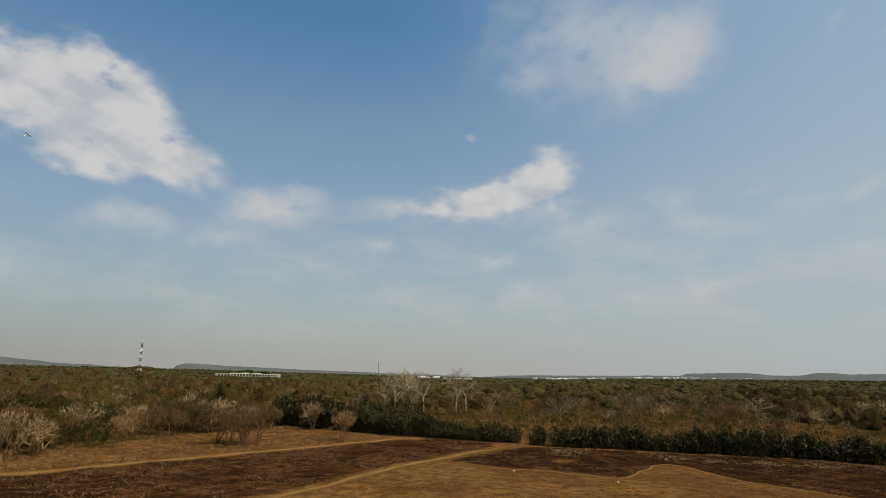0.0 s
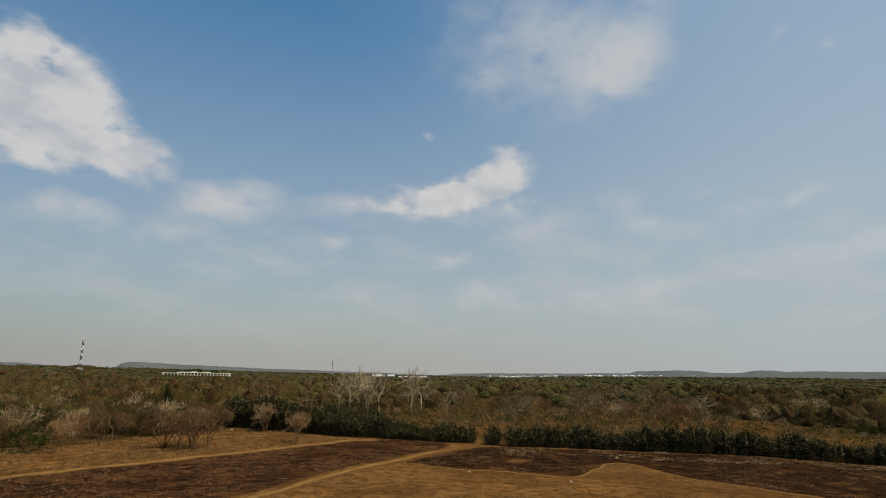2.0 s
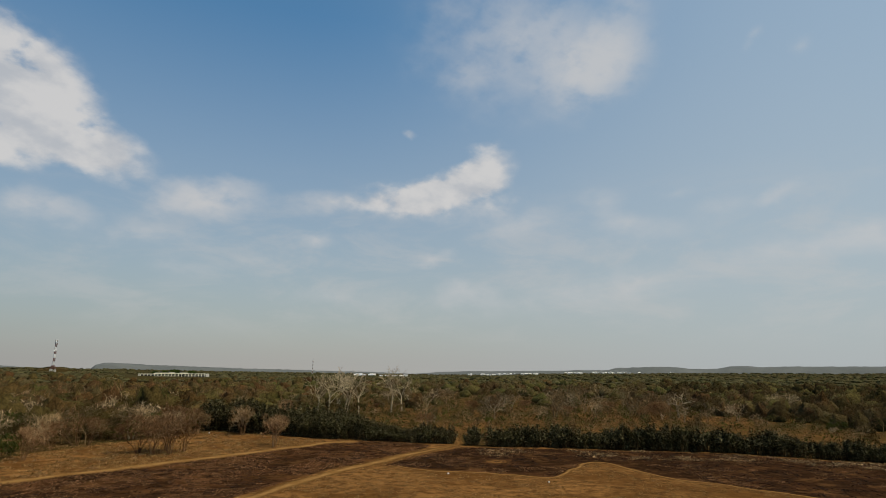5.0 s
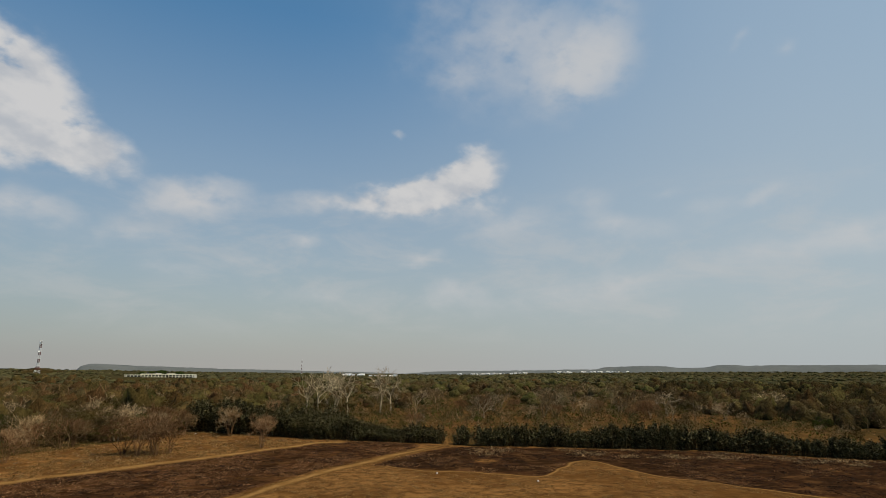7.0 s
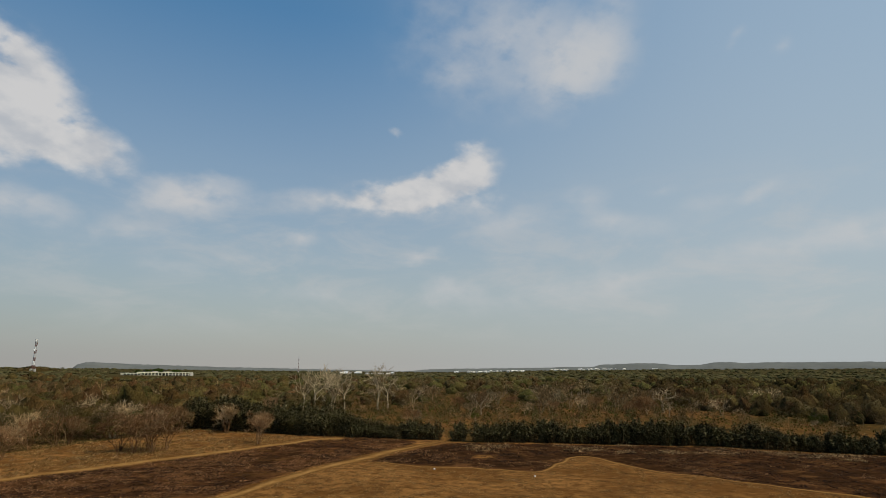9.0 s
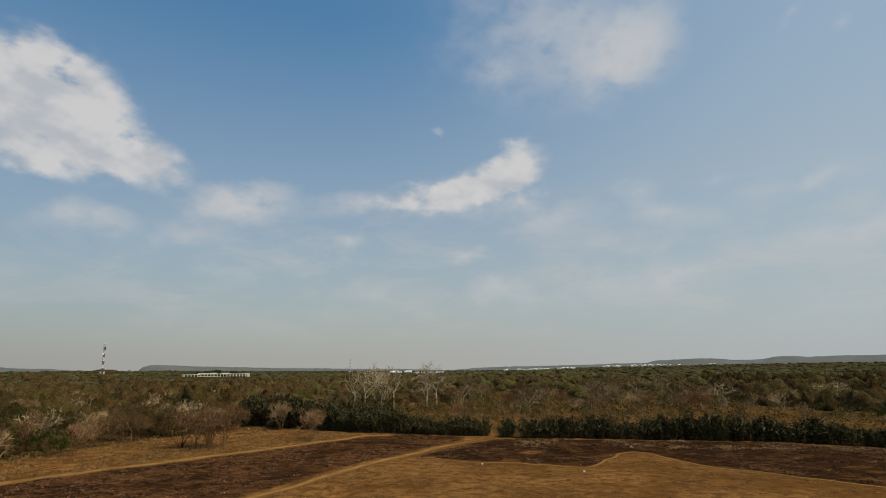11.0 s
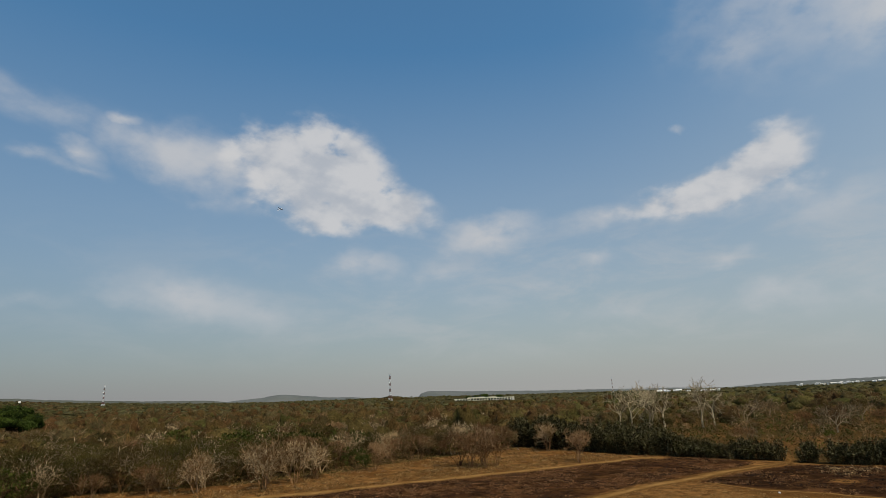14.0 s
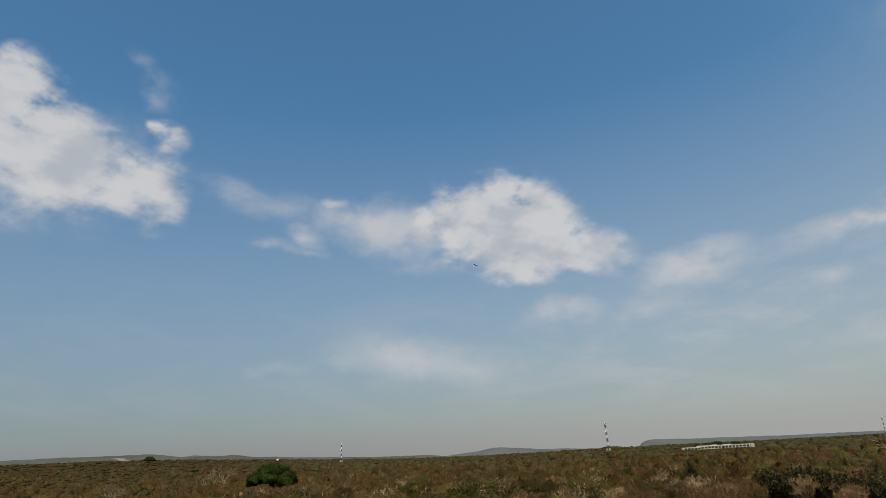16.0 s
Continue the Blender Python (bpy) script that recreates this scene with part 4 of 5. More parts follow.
# hedge with one gap where the footpath runs through
hedges = [hedge_plant(200 + k, 2.7, 2.6, 780) for k in range(4)]
high_hedges = [hedge_plant(210 + k, 4.8, 3.6, 1600) for k in range(3)]
line = smooth_line(HEDGE, 0.5)
run = 0.0
for (x0, y0), (x1, y1) in zip(line[:-1], line[1:]):
    run += math.hypot(x1 - x0, y1 - y0)
    if run < 0.48:
        continue
    run = 0.0
    if 11.2 < x0 < 16.3:
        continue
    tall = float(np.interp(x0, [-27, -12, -2, 5, 11, 13.5, 20, 31, 38, 44, 50, 80], [1.95, 1.7, 1.3, 0.95, 1.0, 0.9, 1.0, 1.08, 1.12, 1.2, 1.0, 1.0]))
    tall *= 0.72 + 0.56 * float(vnoise(x0, y0, 2.6, 61))
    high = tall > 1.3
    place(RNG.choice(high_hedges if high else hedges), x0 + RNG.uniform(-0.4, 0.4), y0 + RNG.uniform(-0.5, 0.5), tall * (0.5625 if high else 1), None, RNG.uniform(0.85, 1.05))
for x, y, s in ((13.6, 84.0, 0.8), (14.1, 83.8, 0.85), (13.9, 84.5, 0.9), (14.5, 84.2, 0.75)):
    place(RNG.choice(hedges), x, y, s, None, 1.12)
for k in range(26):
    x, y = RNG.uniform(-27, -2), RNG.uniform(0, 4)
    place(RNG.choice(high_hedges), x, float(np.interp(x, [p[0] for p in HEDGE], [p[1] for p in HEDGE])) + 1 + y, RNG.uniform(0.8, 1.1))

# single plants of the scrub, nearest first
def keep_clear(x, y):
    """True where no scrub grows: field, hedge line, tracks, and ground round the far buildings."""
    a, r = math.degrees(math.atan2(x, y)), math.hypot(x, y)
    hy = float(np.interp(x, [p[0] for p in HEDGE], [p[1] for p in HEDGE]))
    if x > -27 and y < hy + 2.5:
        return True
    if x <= -27 and y < float(np.interp(x, [-140, -95, -80, -70, -60, -52, -46, -40, -34, -26], [5, 18, 29, 38, 47, 57, 69, 80, 89, 100])) :
        return True
    if -22 < a < -14 and 440 < r < 720 or -28.3 < a < -26.1 and 690 < r < 850 or -3.5 < a < 4 and 900 < r < 1000 or 8 < a < 28.3 and 1330 < r < 1640:
        return True
    return False


def scatter(count, lo, hi, az_lo, az_hi, seed, thinning=False):
    rng = random.Random(seed)
    out = []
    while len(out) < count:
        r = lo * (hi / lo) ** rng.random() if thinning else math.sqrt(rng.uniform(lo * lo, hi * hi))
        a = radians(rng.uniform(az_lo, az_hi))
        x, y = math.sin(a) * r, math.cos(a) * r
        if not keep_clear(x, y):
            out.append((x, y, rng))
    return out


for x, y, rng in scatter(200, 56, 140, -84, -8, 301):
    k = rng.random()
    t = rng.choice(brown) if k < 0.2 else rng.choice(tan) if k < 0.30 else rng.choice(olive) if k < 0.70 else rng.choice(green) if k < 0.82 else rng.choice(grey) if k < 0.9 else rng.choice(snag)
    place(t, x, y, rng.uniform(0.75, 1.25) * (0.6 if t in grey else 0.85 if t in snag else 1))
for x, y, rng in scatter(100, 85, 210, -8, 46, 302):
    k = rng.random()
    t = rng.choice(brown) if k < 0.2 else rng.choice(tan) if k < 0.28 else rng.choice(olive) if k < 0.6 else rng.choice(green) if k < 0.7 else rng.choice(grey)
    place(t, x, y, rng.uniform(0.35, 0.95))
for x, y, rng in scatter(28, 140, 300, -84, 46, 303):
    place(rng.choice(snag if rng.random() < 0.4 else grey), x, y, rng.uniform(0.55, 0.95))
for x, y, s in ((-65, 76, 1.7), (-68.5, 78, 1.6), (-63, 79, 1.6), (-61, 73.5, 1.3), (-75.7, 86.6, 1.6), (-93, 91.5, 1.5), (-96, 96, 1.6), (-88, 96, 1.5), (-42.5, 73.5, 1.0), (-74, 83, 1.5), (-60, 86, 1.5), (-64, 83, 1.6), (-68, 88, 1.5), (-53, 92, 1.3), (-92, 88, 1.5), (-88, 66, 1.4), (-80, 78, 1.4)):
    place(green[0], x, y, s)
for x, y, s in ((-75, 50, 1.1), (-79, 46, 1.2), (-70, 55, 1.0), (-84, 60, 1.1), (-66, 62, 0.9), (-98, 70, 1.2)):
    place(RNG.choice(snag), x, y, s)
for x, y, rng in scatter(104, 56, 175, -90, -12, 304):
    place(rng.choice(snag), x, y, rng.uniform(0.85, 1.35), None, 0.95)
for a, r, s in ((-62.9, 300, 1.7), (-62.0, 310, 1.9), (-63.6, 290, 1.4)):
    x, y = polar(a, r)
    place(pale[0], x, y, s)
place(broad[1], -188, 66, 1.2)
for x, y, rng in scatter(44, 165, 300, 2, 34, 305):
    place(rng.choice(grey) if rng.random() < 0.6 else rng.choice(olive), x, y, rng.uniform(0.6, 1.0))
for x, y, rng in scatter(32, 100, 235, -8, 40, 306):
    place(rng.choice(snag if rng.random() < 0.5 else pale), x, y, rng.uniform(0.45, 0.8))
for x, y, rng in scatter(34, 75, 170, -88, -20, 308):
    place(rng.choice(thorn), x, y, rng.uniform(0.8, 1.15))
for x, y, rng in scatter(16, 62, 150, -86, -24, 307):
    place(rng.choice(green), x, y, rng.uniform(0.9, 1.5))
for t in [wide_crown] + brown + tan + pale + broad + snag + grey + green + olive + hedges + high_hedges + thorn:
    retire(t)


# scrub in bulk: low thickets merged by distance
def pattern(seed, stems, twigs, leaves, tall, wide, leaf_size, twig_width, rough=0.3, up=0.0, shrink=0.86, core_segs=10):
    """A low crown as arrays for the merged thickets: stems and fine twigs, and leaves that mostly face outward."""
    rng = random.Random(seed)
    s, l = Sticks(), Sticks()
    lean = Vector((rng.uniform(-0.2, 0.2) * wide, rng.uniform(-0.2, 0.2) * wide, 0))

    def on_dome(depth):
        a, u = rng.uniform(0, 2 * math.pi), rng.random() ** 0.5
        lump = 1 + 0.45 * noise.noise(Vector((math.cos(a) * u * 1.9, math.sin(a) * u * 1.9, seed * 1.37)))
        n = Vector((math.cos(a) * u, math.sin(a) * u, math.sqrt(max(0.04, 1 - 0.9 * u * u)))) * lump * depth
        return Vector((n.x * wide / 2, n.y * wide / 2, n.z * tall)) + lean * n.z, n.normalized()

    core, rings, segs = Sticks(), (0.42, 0.78, 1.0), core_segs
    core.v.append(tuple(Vector((0, 0, tall * shrink)) + lean * shrink))
    for u in rings + (0.8,):
        for k in range(segs):
            a = 2 * math.pi * (k + 0.5 * (u == 0.78)) / segs
            q = Vector((math.cos(a) * u, math.sin(a) * u, 0))
            lump = 1 + 0.45 * noise.noise(Vector((q.x * 1.9, q.y * 1.9, seed * 1.37))) + 0.42 * noise.noise(Vector((q.x * 4.5, q.y * 4.5, seed * 2.1))) + 0.12 * rng.uniform(-1, 1)
            z = 0.0 if u == 0.8 else math.sqrt(max(0.04, 1 - 0.9 * u * u)) * lump * shrink
            core.v.append((q.x * lump * shrink * wide / 2 + lean.x * z, q.y * lump * shrink * wide / 2 + lean.y * z, z * tall))
    for k in range(segs):
        j = (k + 1) % segs
        core.f.append((0, 1 + k, 1 + j))
        for s0 in range(1, 1 + 3 * segs, segs):
            core.f.append((s0 + k, s0 + segs + k, s0 + segs + j, s0 + j))
    for k in range(stems):
        top, n = on_dome(rng.uniform(0.7, 1.05))
        foot = Vector((top.x * 0.15, top.y * 0.15, 0))
        mid = foot.lerp(top, 0.5) + rand_dir(rng) * 0.08 * tall
        s.stick(foot, mid, twig_width * 1.6, twig_width * 1.1)
        s.stick(mid, top, twig_width * 1.1, twig_width * 0.4)
    for k in range(twigs):
        top, n = on_dome(rng.uniform(0.75, 1.12))
        way = (n + rand_dir(rng) * 0.7).normalized()
        length = rng.uniform(0.2, 0.5) * tall
        s.leaf(top - way * length, way, length, twig_width * 2.2, rng)
    for k in range(leaves):
        p, n = on_dome(rng.uniform(0.72, 1.03))
        l.leaf(p, n.cross(rand_dir(rng)) + rand_dir(rng) * 0.3, leaf_size * rng.uniform(0.6, 1.3), leaf_size * 0.55, rng, (n + rand_dir(rng) * rough + Vector((0, 0, up))).normalized())
    return s.arrays() if stems + twigs else None, l.arrays() if leaves else None, core.arrays()


def merge(spots, patterns, which):
    """All spots' copies of the twig (0) or leaf (1) arrays as one pair of arrays."""
    V, F, T, n = [], [], [], 0
    for x, y, z, s, turn, k in spots:
        if patterns[k][which] is None:
            continue
        v, f = patterns[k][which]
        c, d = math.cos(turn), math.sin(turn)
        V.append(np.stack([(v[:, 0] * c - v[:, 1] * d) * s + x, (v[:, 0] * d + v[:, 1] * c) * s + y, v[:, 2] * s + z], 1))
        F.append(f + n)
        T.append(np.full(len(v), (x * 12.9898 + y * 78.233) % 1.0))
        n += len(v)
    return np.concatenate(V), np.concatenate(F), np.concatenate(T)


def bulk_object(name, V, F, T, mat, parent, smooth=False):
    me = bpy.data.meshes.new(name)
    me.vertices.add(len(V))
    me.vertices.foreach_set("co", V.astype(np.float32).ravel())
    me.loops.add(len(F) * 3)
    me.loops.foreach_set("vertex_index", F.astype(np.int32).ravel())
    me.polygons.add(len(F))
    me.polygons.foreach_set("loop_start", np.arange(0, len(F) * 3, 3, dtype=np.int32))
    me.polygons.foreach_set("loop_total", np.full(len(F), 3, dtype=np.int32))
    me.materials.append(mat)
    me.update(calc_edges=True)
    me.attributes.new("tone", "FLOAT", "POINT").data.foreach_set("value", T.astype(np.float32))
    if smooth:
        me.shade_smooth()
    ob = new(name, me)
    ob.parent = parent
    return ob


def thicket(label, spots, patterns, twig_mat, leaf_mat, crown_mat=None, core_from=100):
    root = tagged(new("scrub_thicket"), label, "scrub", kind="stuff")
    if any(p[0] is not None for p in patterns):
        bulk_object("twigs", *merge(spots, patterns, 0), twig_mat, root)
    bulk_object("leaves", *merge(spots, patterns, 1), leaf_mat, root)
    distant = [q for q in spots if math.hypot(q[0], q[1]) > core_from]
    if crown_mat and distant:
        bulk_object("crowns", *merge(distant, patterns, 2), crown_mat, root, True)


def spots_in(count, lo, hi, az_lo, az_hi, kinds, s_lo, s_hi, seed):
    return [(x, y, float(terrain(x, y)) - 0.05, rng.uniform(s_lo, s_hi) * (0.72 + 0.5 * float(vnoise(x, y, lo * 0.12, 63))), rng.uniform(0, 6.28), rng.randrange(kinds))
            for x, y, rng in scatter(count, lo, hi, az_lo, az_hi, seed, hi > 450)]


def off_plain(spots, keep):
    """Most plants of the open plain beyond the hedge left out, all others kept."""
    rng = random.Random(keep)
    out = []
    for q in spots:
        a, r = math.degrees(math.atan2(q[0], q[1])), math.hypot(q[0], q[1])
        if -3 < a < 30 and r < 205 + 50 * float(vnoise(q[0], q[1], 40, 64)) and rng.random() > keep / 100:
            continue
        out.append(q)
    return out


def clumped(spots, seed):
    """Near plants gathered into groves with gaps between them."""
    return [(x, y, z, s * 1.15, turn, k) for x, y, z, s, turn, k in spots if math.hypot(x, y) > 135 or float(vnoise(x, y, 9, seed)) > 0.44]


near_p = [pattern(400 + k, 3, 60, 130, 3.0 + 0.3 * k, 4.8, 0.20, 0.022, 0.5, 0.0, 0.84, 12) for k in range(6)]
rim_p = [pattern(470 + k, 4, 70, 330, 2.9 + 0.3 * k, 4.6, 0.17, 0.02, 0.7, 0.1, 0.52, 12) for k in range(6)]
bare_p = [pattern(430 + k, 8, 110, 8, 2.8 + 0.3 * k, 4.4, 0.22, 0.022, 0.3, 0.0, 0.80, 12) for k in range(6)]
mid_p = [pattern(410 + k, 2, 40, 30, 2.5 + 0.32 * k, 6.8, 0.36, 0.03, 0.6, 0.0, 0.84, 13) for k in range(6)]
midbare_p = [pattern(440 + k, 3, 70, 4, 2.8 + 0.3 * k, 5.4, 0.4, 0.03, 0.3, 0.0, 0.80, 13) for k in range(5)]
dark_p = [pattern(450 + k, 3, 80, 80, 3.2 + 0.35 * k, 6.0, 0.38, 0.035, 0.5, 0.0, 0.8, 10) for k in range(5)]
far_p = [pattern(420 + k, 0, 4, 7, 1.4 + 0.26 * k, 8.0 + 0.3 * k, 0.8, 0.1, 0.9, 0.2, 0.86, 6) for k in range(5)]
small_p = [pattern(460 + k, 0, 8, 30, 0.9 + 0.12 * k, 1.7, 0.24, 0.03, 0.6, 0.0, 0.7) for k in range(5)]
thicket("dense brown and olive thorn scrub in the middle distance", clumped(spots_in(420, 50, 175, -88, -10, 6, 0.65, 1.3, 501), 65), near_p, M_BARK, M_DRYLEAF, M_CROWN)
thicket("dark olive thicket among the bare scrub", clumped(spots_in(190, 52, 170, -88, -14, 6, 0.6, 1.1, 511), 66), near_p, M_BARK, M_WOOD, M_DARKCROWN)
thicket("bare brown brushwood in the middle distance", clumped(spots_in(620, 50, 230, -88, -10, 6, 0.6, 1.35, 507), 67), bare_p, M_RUST, M_DRYLEAF, M_BRUSH)
thicket("scattered low thorn scrub in open grass", spots_in(380, 84, 230, -10, 42, 6, 0.2, 0.75, 502), near_p, M_TAN, M_DRYLEAF)
thicket("ankle-high olive shrublets dotted over tan grass", spots_in(1500, 86, 215, -14, 42, 5, 0.5, 1.5, 513), small_p, M_BARK, M_OLIVE)
thicket("knee-high dark green shrublets beyond the hedge", spots_in(420, 86, 190, -14, 42, 5, 0.7, 1.7, 514), small_p, M_BARK, M_GREEN)
thicket("bare brushwood scattered in open grass", spots_in(140, 84, 230, -10, 34, 6, 0.3, 0.9, 508), bare_p, M_BARK, M_DRYLEAF)
thicket("bare red-brown brushwood, far off", off_plain(spots_in(950, 150, 480, -90, 26, 5, 0.6, 1.25, 510), 12), midbare_p, M_BARK, M_DRYLEAF, M_BRUSH)
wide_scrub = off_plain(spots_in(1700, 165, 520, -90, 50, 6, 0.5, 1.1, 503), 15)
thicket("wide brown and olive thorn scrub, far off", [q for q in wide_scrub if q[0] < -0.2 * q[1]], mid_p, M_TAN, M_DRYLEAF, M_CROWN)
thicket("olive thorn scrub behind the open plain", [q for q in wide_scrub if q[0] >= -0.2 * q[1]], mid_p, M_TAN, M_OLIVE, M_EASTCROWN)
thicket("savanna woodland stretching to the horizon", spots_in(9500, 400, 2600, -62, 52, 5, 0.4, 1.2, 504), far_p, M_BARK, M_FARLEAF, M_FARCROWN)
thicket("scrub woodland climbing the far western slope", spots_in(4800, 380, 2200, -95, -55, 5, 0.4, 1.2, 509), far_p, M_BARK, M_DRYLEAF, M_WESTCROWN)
thicket("bare brown woodland rising to the western skyline", spots_in(620, 300, 800, -95, -30, 5, 0.8, 1.5, 516), midbare_p, M_RUST, M_DRYLEAF, M_BRUSH)
thicket("dark dense woodland edge beyond the open grass",
        [q for q in spots_in(420, 150, 420, 27, 52, 5, 0.7, 1.2, 505) if math.hypot(q[0], q[1]) > 165 + 7 * max(0, 40 - math.degrees(math.atan2(q[0], q[1])))],
        dark_p, M_BARK, M_WOOD, M_DARKCROWN)
rim = []
for k in range(110):
    x = RNG.uniform(-92, -46)
    y = float(np.interp(x, [-92, -80, -70, -64.5, -58.5, -52, -46], [22, 33, 42.5, 48.5, 53.5, 60, 69])) + 1.5 + RNG.random() ** 1.5 * 13
    rim.append((x, y, float(terrain(x, y)) - 0.05, RNG.uniform(0.5, 1.0), RNG.uniform(0, 6.28), RNG.randrange(6)))
thicket("dark undergrowth along the edge of the western scrub", rim, rim_p, M_RUST, M_WOOD, M_DARKCROWN, 86)
thicket("dark green thicket under bleached branches", spots_in(100, 50, 120, -90, -40, 6, 0.55, 1.0, 512), rim_p, M_BARK, M_WOOD, M_DARKCROWN, 86)
thicket("olive-brown thorn scrub between bleached shrubs", spots_in(170, 52, 125, -90, -36, 6, 0.6, 1.1, 515), bare_p, M_RUST, M_DRYLEAF, M_CROWN, 86)
rim_east = [q for q in spots_in(300, 126, 215, 29, 52, 6, 0.75, 1.3, 506) if math.hypot(q[0], q[1]) > 128 + 2.4 * max(0, 44 - math.degrees(math.atan2(q[0], q[1])))]
thicket("dark dense thicket at the rim of the open grass", rim_east[:150], rim_p, M_BARK, M_WOOD, M_DARKCROWN)
thicket("bare brown brushwood over the dark thicket", rim_east[150:], bare_p, M_BARK, M_WOOD, M_BRUSH)


knoll_spots = []
for k in range(170):
    a, r = RNG.uniform(-29.2, -24.9), RNG.uniform(850, 900)
    x, y = polar(a, r)
    if knoll(a, r) > 1.2:
        knoll_spots.append((x, y, float(terrain(x, y)) + float(knoll(a, r)), RNG.uniform(0.5, 1.15), RNG.uniform(0, 6.28), RNG.randrange(5)))
thicket("green thorn trees on the knoll behind the mast", knoll_spots, far_p, M_BARK, M_GREEN, M_WESTCROWN)


# broad umbrella-shaped trees
def shade_tree():
    """A spreading evergreen tree: forked trunk under a wide flat dome of leaves."""
    rng = random.Random(190)
    wood = Sticks()
    tips = []
    for k in range(4):
        w = 2 * math.pi * (k + rng.random() * 0.6) / 4
        grow(rng, wood, wood, Vector((0, 0, -0.1)), Vector((math.cos(w) * 0.8, math.sin(w) * 0.8, 1)).normalized(), 3.4, 0.28, 0, 2, 3, tips, 0.3, 0.0, 0.6)
    root = thing("shade_tree", "broad dark green tree rising above dry scrub", "tree")
    mesh_object("trunk", wood.v, wood.f, M_BARK, root)
    clumps = [pattern(191 + k, 0, 10, 420, 2.3, 5.0, 0.36, 0.05, 0.8, 0.2, 0.82, 12) for k in range(4)]
    spots = []
    for k in range(22):
        u, w = math.sqrt((k + 0.5) / 22), k * 2.4
        spots.append((math.cos(w) * u * 5.6, math.sin(w) * u * 5.6, 5.4 - 2.6 * u * u + rng.uniform(-0.5, 0.5), rng.uniform(0.75, 1.1), rng.uniform(0, 6.28), k % 4))
    bulk_object("foliage", *merge(spots, clumps, 1), M_SHADE, root)
    bulk_object("crown", *merge(spots, clumps, 2), M_SHADECROWN, root, True)
    return root


big = shade_tree()
x, y = polar(-57.9, 215)
big.matrix_world = pose(x, y, float(terrain(x, y)) - 0.2)
big.scale = (1.24, 1.24, 1.42)
x, y = polar(-68.1, 1000)
copy_thing(big, pose(x, y, float(terrain(x, y)), 0, 0, 70)).scale = (1.2, 1.2, 1.35)
for a, r, k in ((-18.9, 676, 0.72), (-18.3, 672, 0.82), (-18.0, 676, 0.9), (-17.1, 672, 0.6), (-16.7, 684, 0.78), (-19.6, 690, 0.6)):
    x, y = polar(a, r)
    copy_thing(big, pose(x, y, float(terrain(x, y)), 0, 0, a * 40)).scale = (k, k, k)


skirt = []
for k in range(22):
    x, y = polar(RNG.uniform(-60.2, -55.4), RNG.uniform(188, 207))
    skirt.append((x, y, float(terrain(x, y)) - 0.05, RNG.uniform(0.9, 1.3), RNG.uniform(0, 6.28), RNG.randrange(5)))
thicket("red-brown brushwood round the foot of the shade tree", skirt, midbare_p, M_RUST, M_DRYLEAF, M_BRUSH)


# grass in bulk
def tuft(seed, blades, tall, spread, rise=1.0, width=0.05):
    rng = random.Random(seed)
    g = Sticks()
    for k in range(blades):
        a = rng.uniform(0, 2 * math.pi)
        foot = Vector((math.cos(a), math.sin(a), 0)) * rng.uniform(0, spread)
        g.leaf(foot, Vector((math.cos(a) * 0.6 + rng.uniform(-0.4, 0.4), math.sin(a) * 0.6 + rng.uniform(-0.4, 0.4), rise * rng.uniform(0.5, 1.3))), tall * rng.uniform(0.5, 1.1), width, rng)
    return None, g.arrays()


def tufts(label, count, area, mask, patterns, s_lo, s_hi, mat, seed):
    rng = np.random.default_rng(seed)
    x = rng.uniform(area[0], area[1], count * 3)
    y = rng.uniform(area[2], area[3], count * 3)
    ok = mask(x, y)
    x, y = x[ok][:count], y[ok][:count]
    z = terrain(x, y) - 0.01
    spots = list(zip(x, y, z, rng.uniform(s_lo, s_hi, len(x)), rng.uniform(0, 6.28, len(x)), rng.integers(0, len(patterns), len(x))))
    root = tagged(new("grass_tufts"), label, "grass", kind="stuff")
    bulk_object("blades", *merge(spots, patterns, 1), mat, root)


def on_track(x, y):
    return np.minimum(np.minimum(to_line(x, y, TRACK_WEST), to_line(x, y, TRACK_GAP)), to_line(x, y, TRACK_EDGE) + 0.3) < 0.6


def scorched(x, y):
    return inside(x, y, BURN_WEST) | inside(x, y, BURN_EAST)


def hedge_north(x):
    return np.interp(x, [p[0] for p in HEDGE], [p[1] for p in HEDGE])


tall_t = [tuft(600 + k, 7, 0.26, 0.34, 0.6, 0.05) for k in range(5)]
flat_t = [tuft(620 + k, 6, 0.34, 0.32, 0.25, 0.07) for k in range(5)]
tufts("knee-high straw-coloured grass beside the track", 17000, (-110, 4, 28, 106),
      lambda x, y: ~on_track(x, y) & ~scorched(x, y) & (x < -2) & (y > np.interp(x, [p[0] for p in TRACK_WEST], [p[1] for p in TRACK_WEST])) & (vnoise(x, y, 3, 71) > 0.35), tall_t, 0.55, 1.5, M_STRAW, 81)
tufts("pale dead grass tussocks beside the track", 2000, (-110, 4, 28, 106),
      lambda x, y: ~on_track(x, y) & ~scorched(x, y) & (x < -2) & (y > np.interp(x, [p[0] for p in TRACK_WEST], [p[1] for p in TRACK_WEST])) & (vnoise(x, y, 2.2, 91) > 0.52), tall_t, 0.7, 1.5, M_PALESTRAW, 88)
tufts("short trampled dry grass on the open ground", 9000, (-30, 60, 34, 84), lambda x, y: ~on_track(x, y) & ~scorched(x, y) & (y < hedge_north(x) - 1) & (vnoise(x, y, 4, 77) + vnoise(x, y, 1.3, 78) > 0.8),
      flat_t, 0.3, 0.7, M_STRAW, 82)
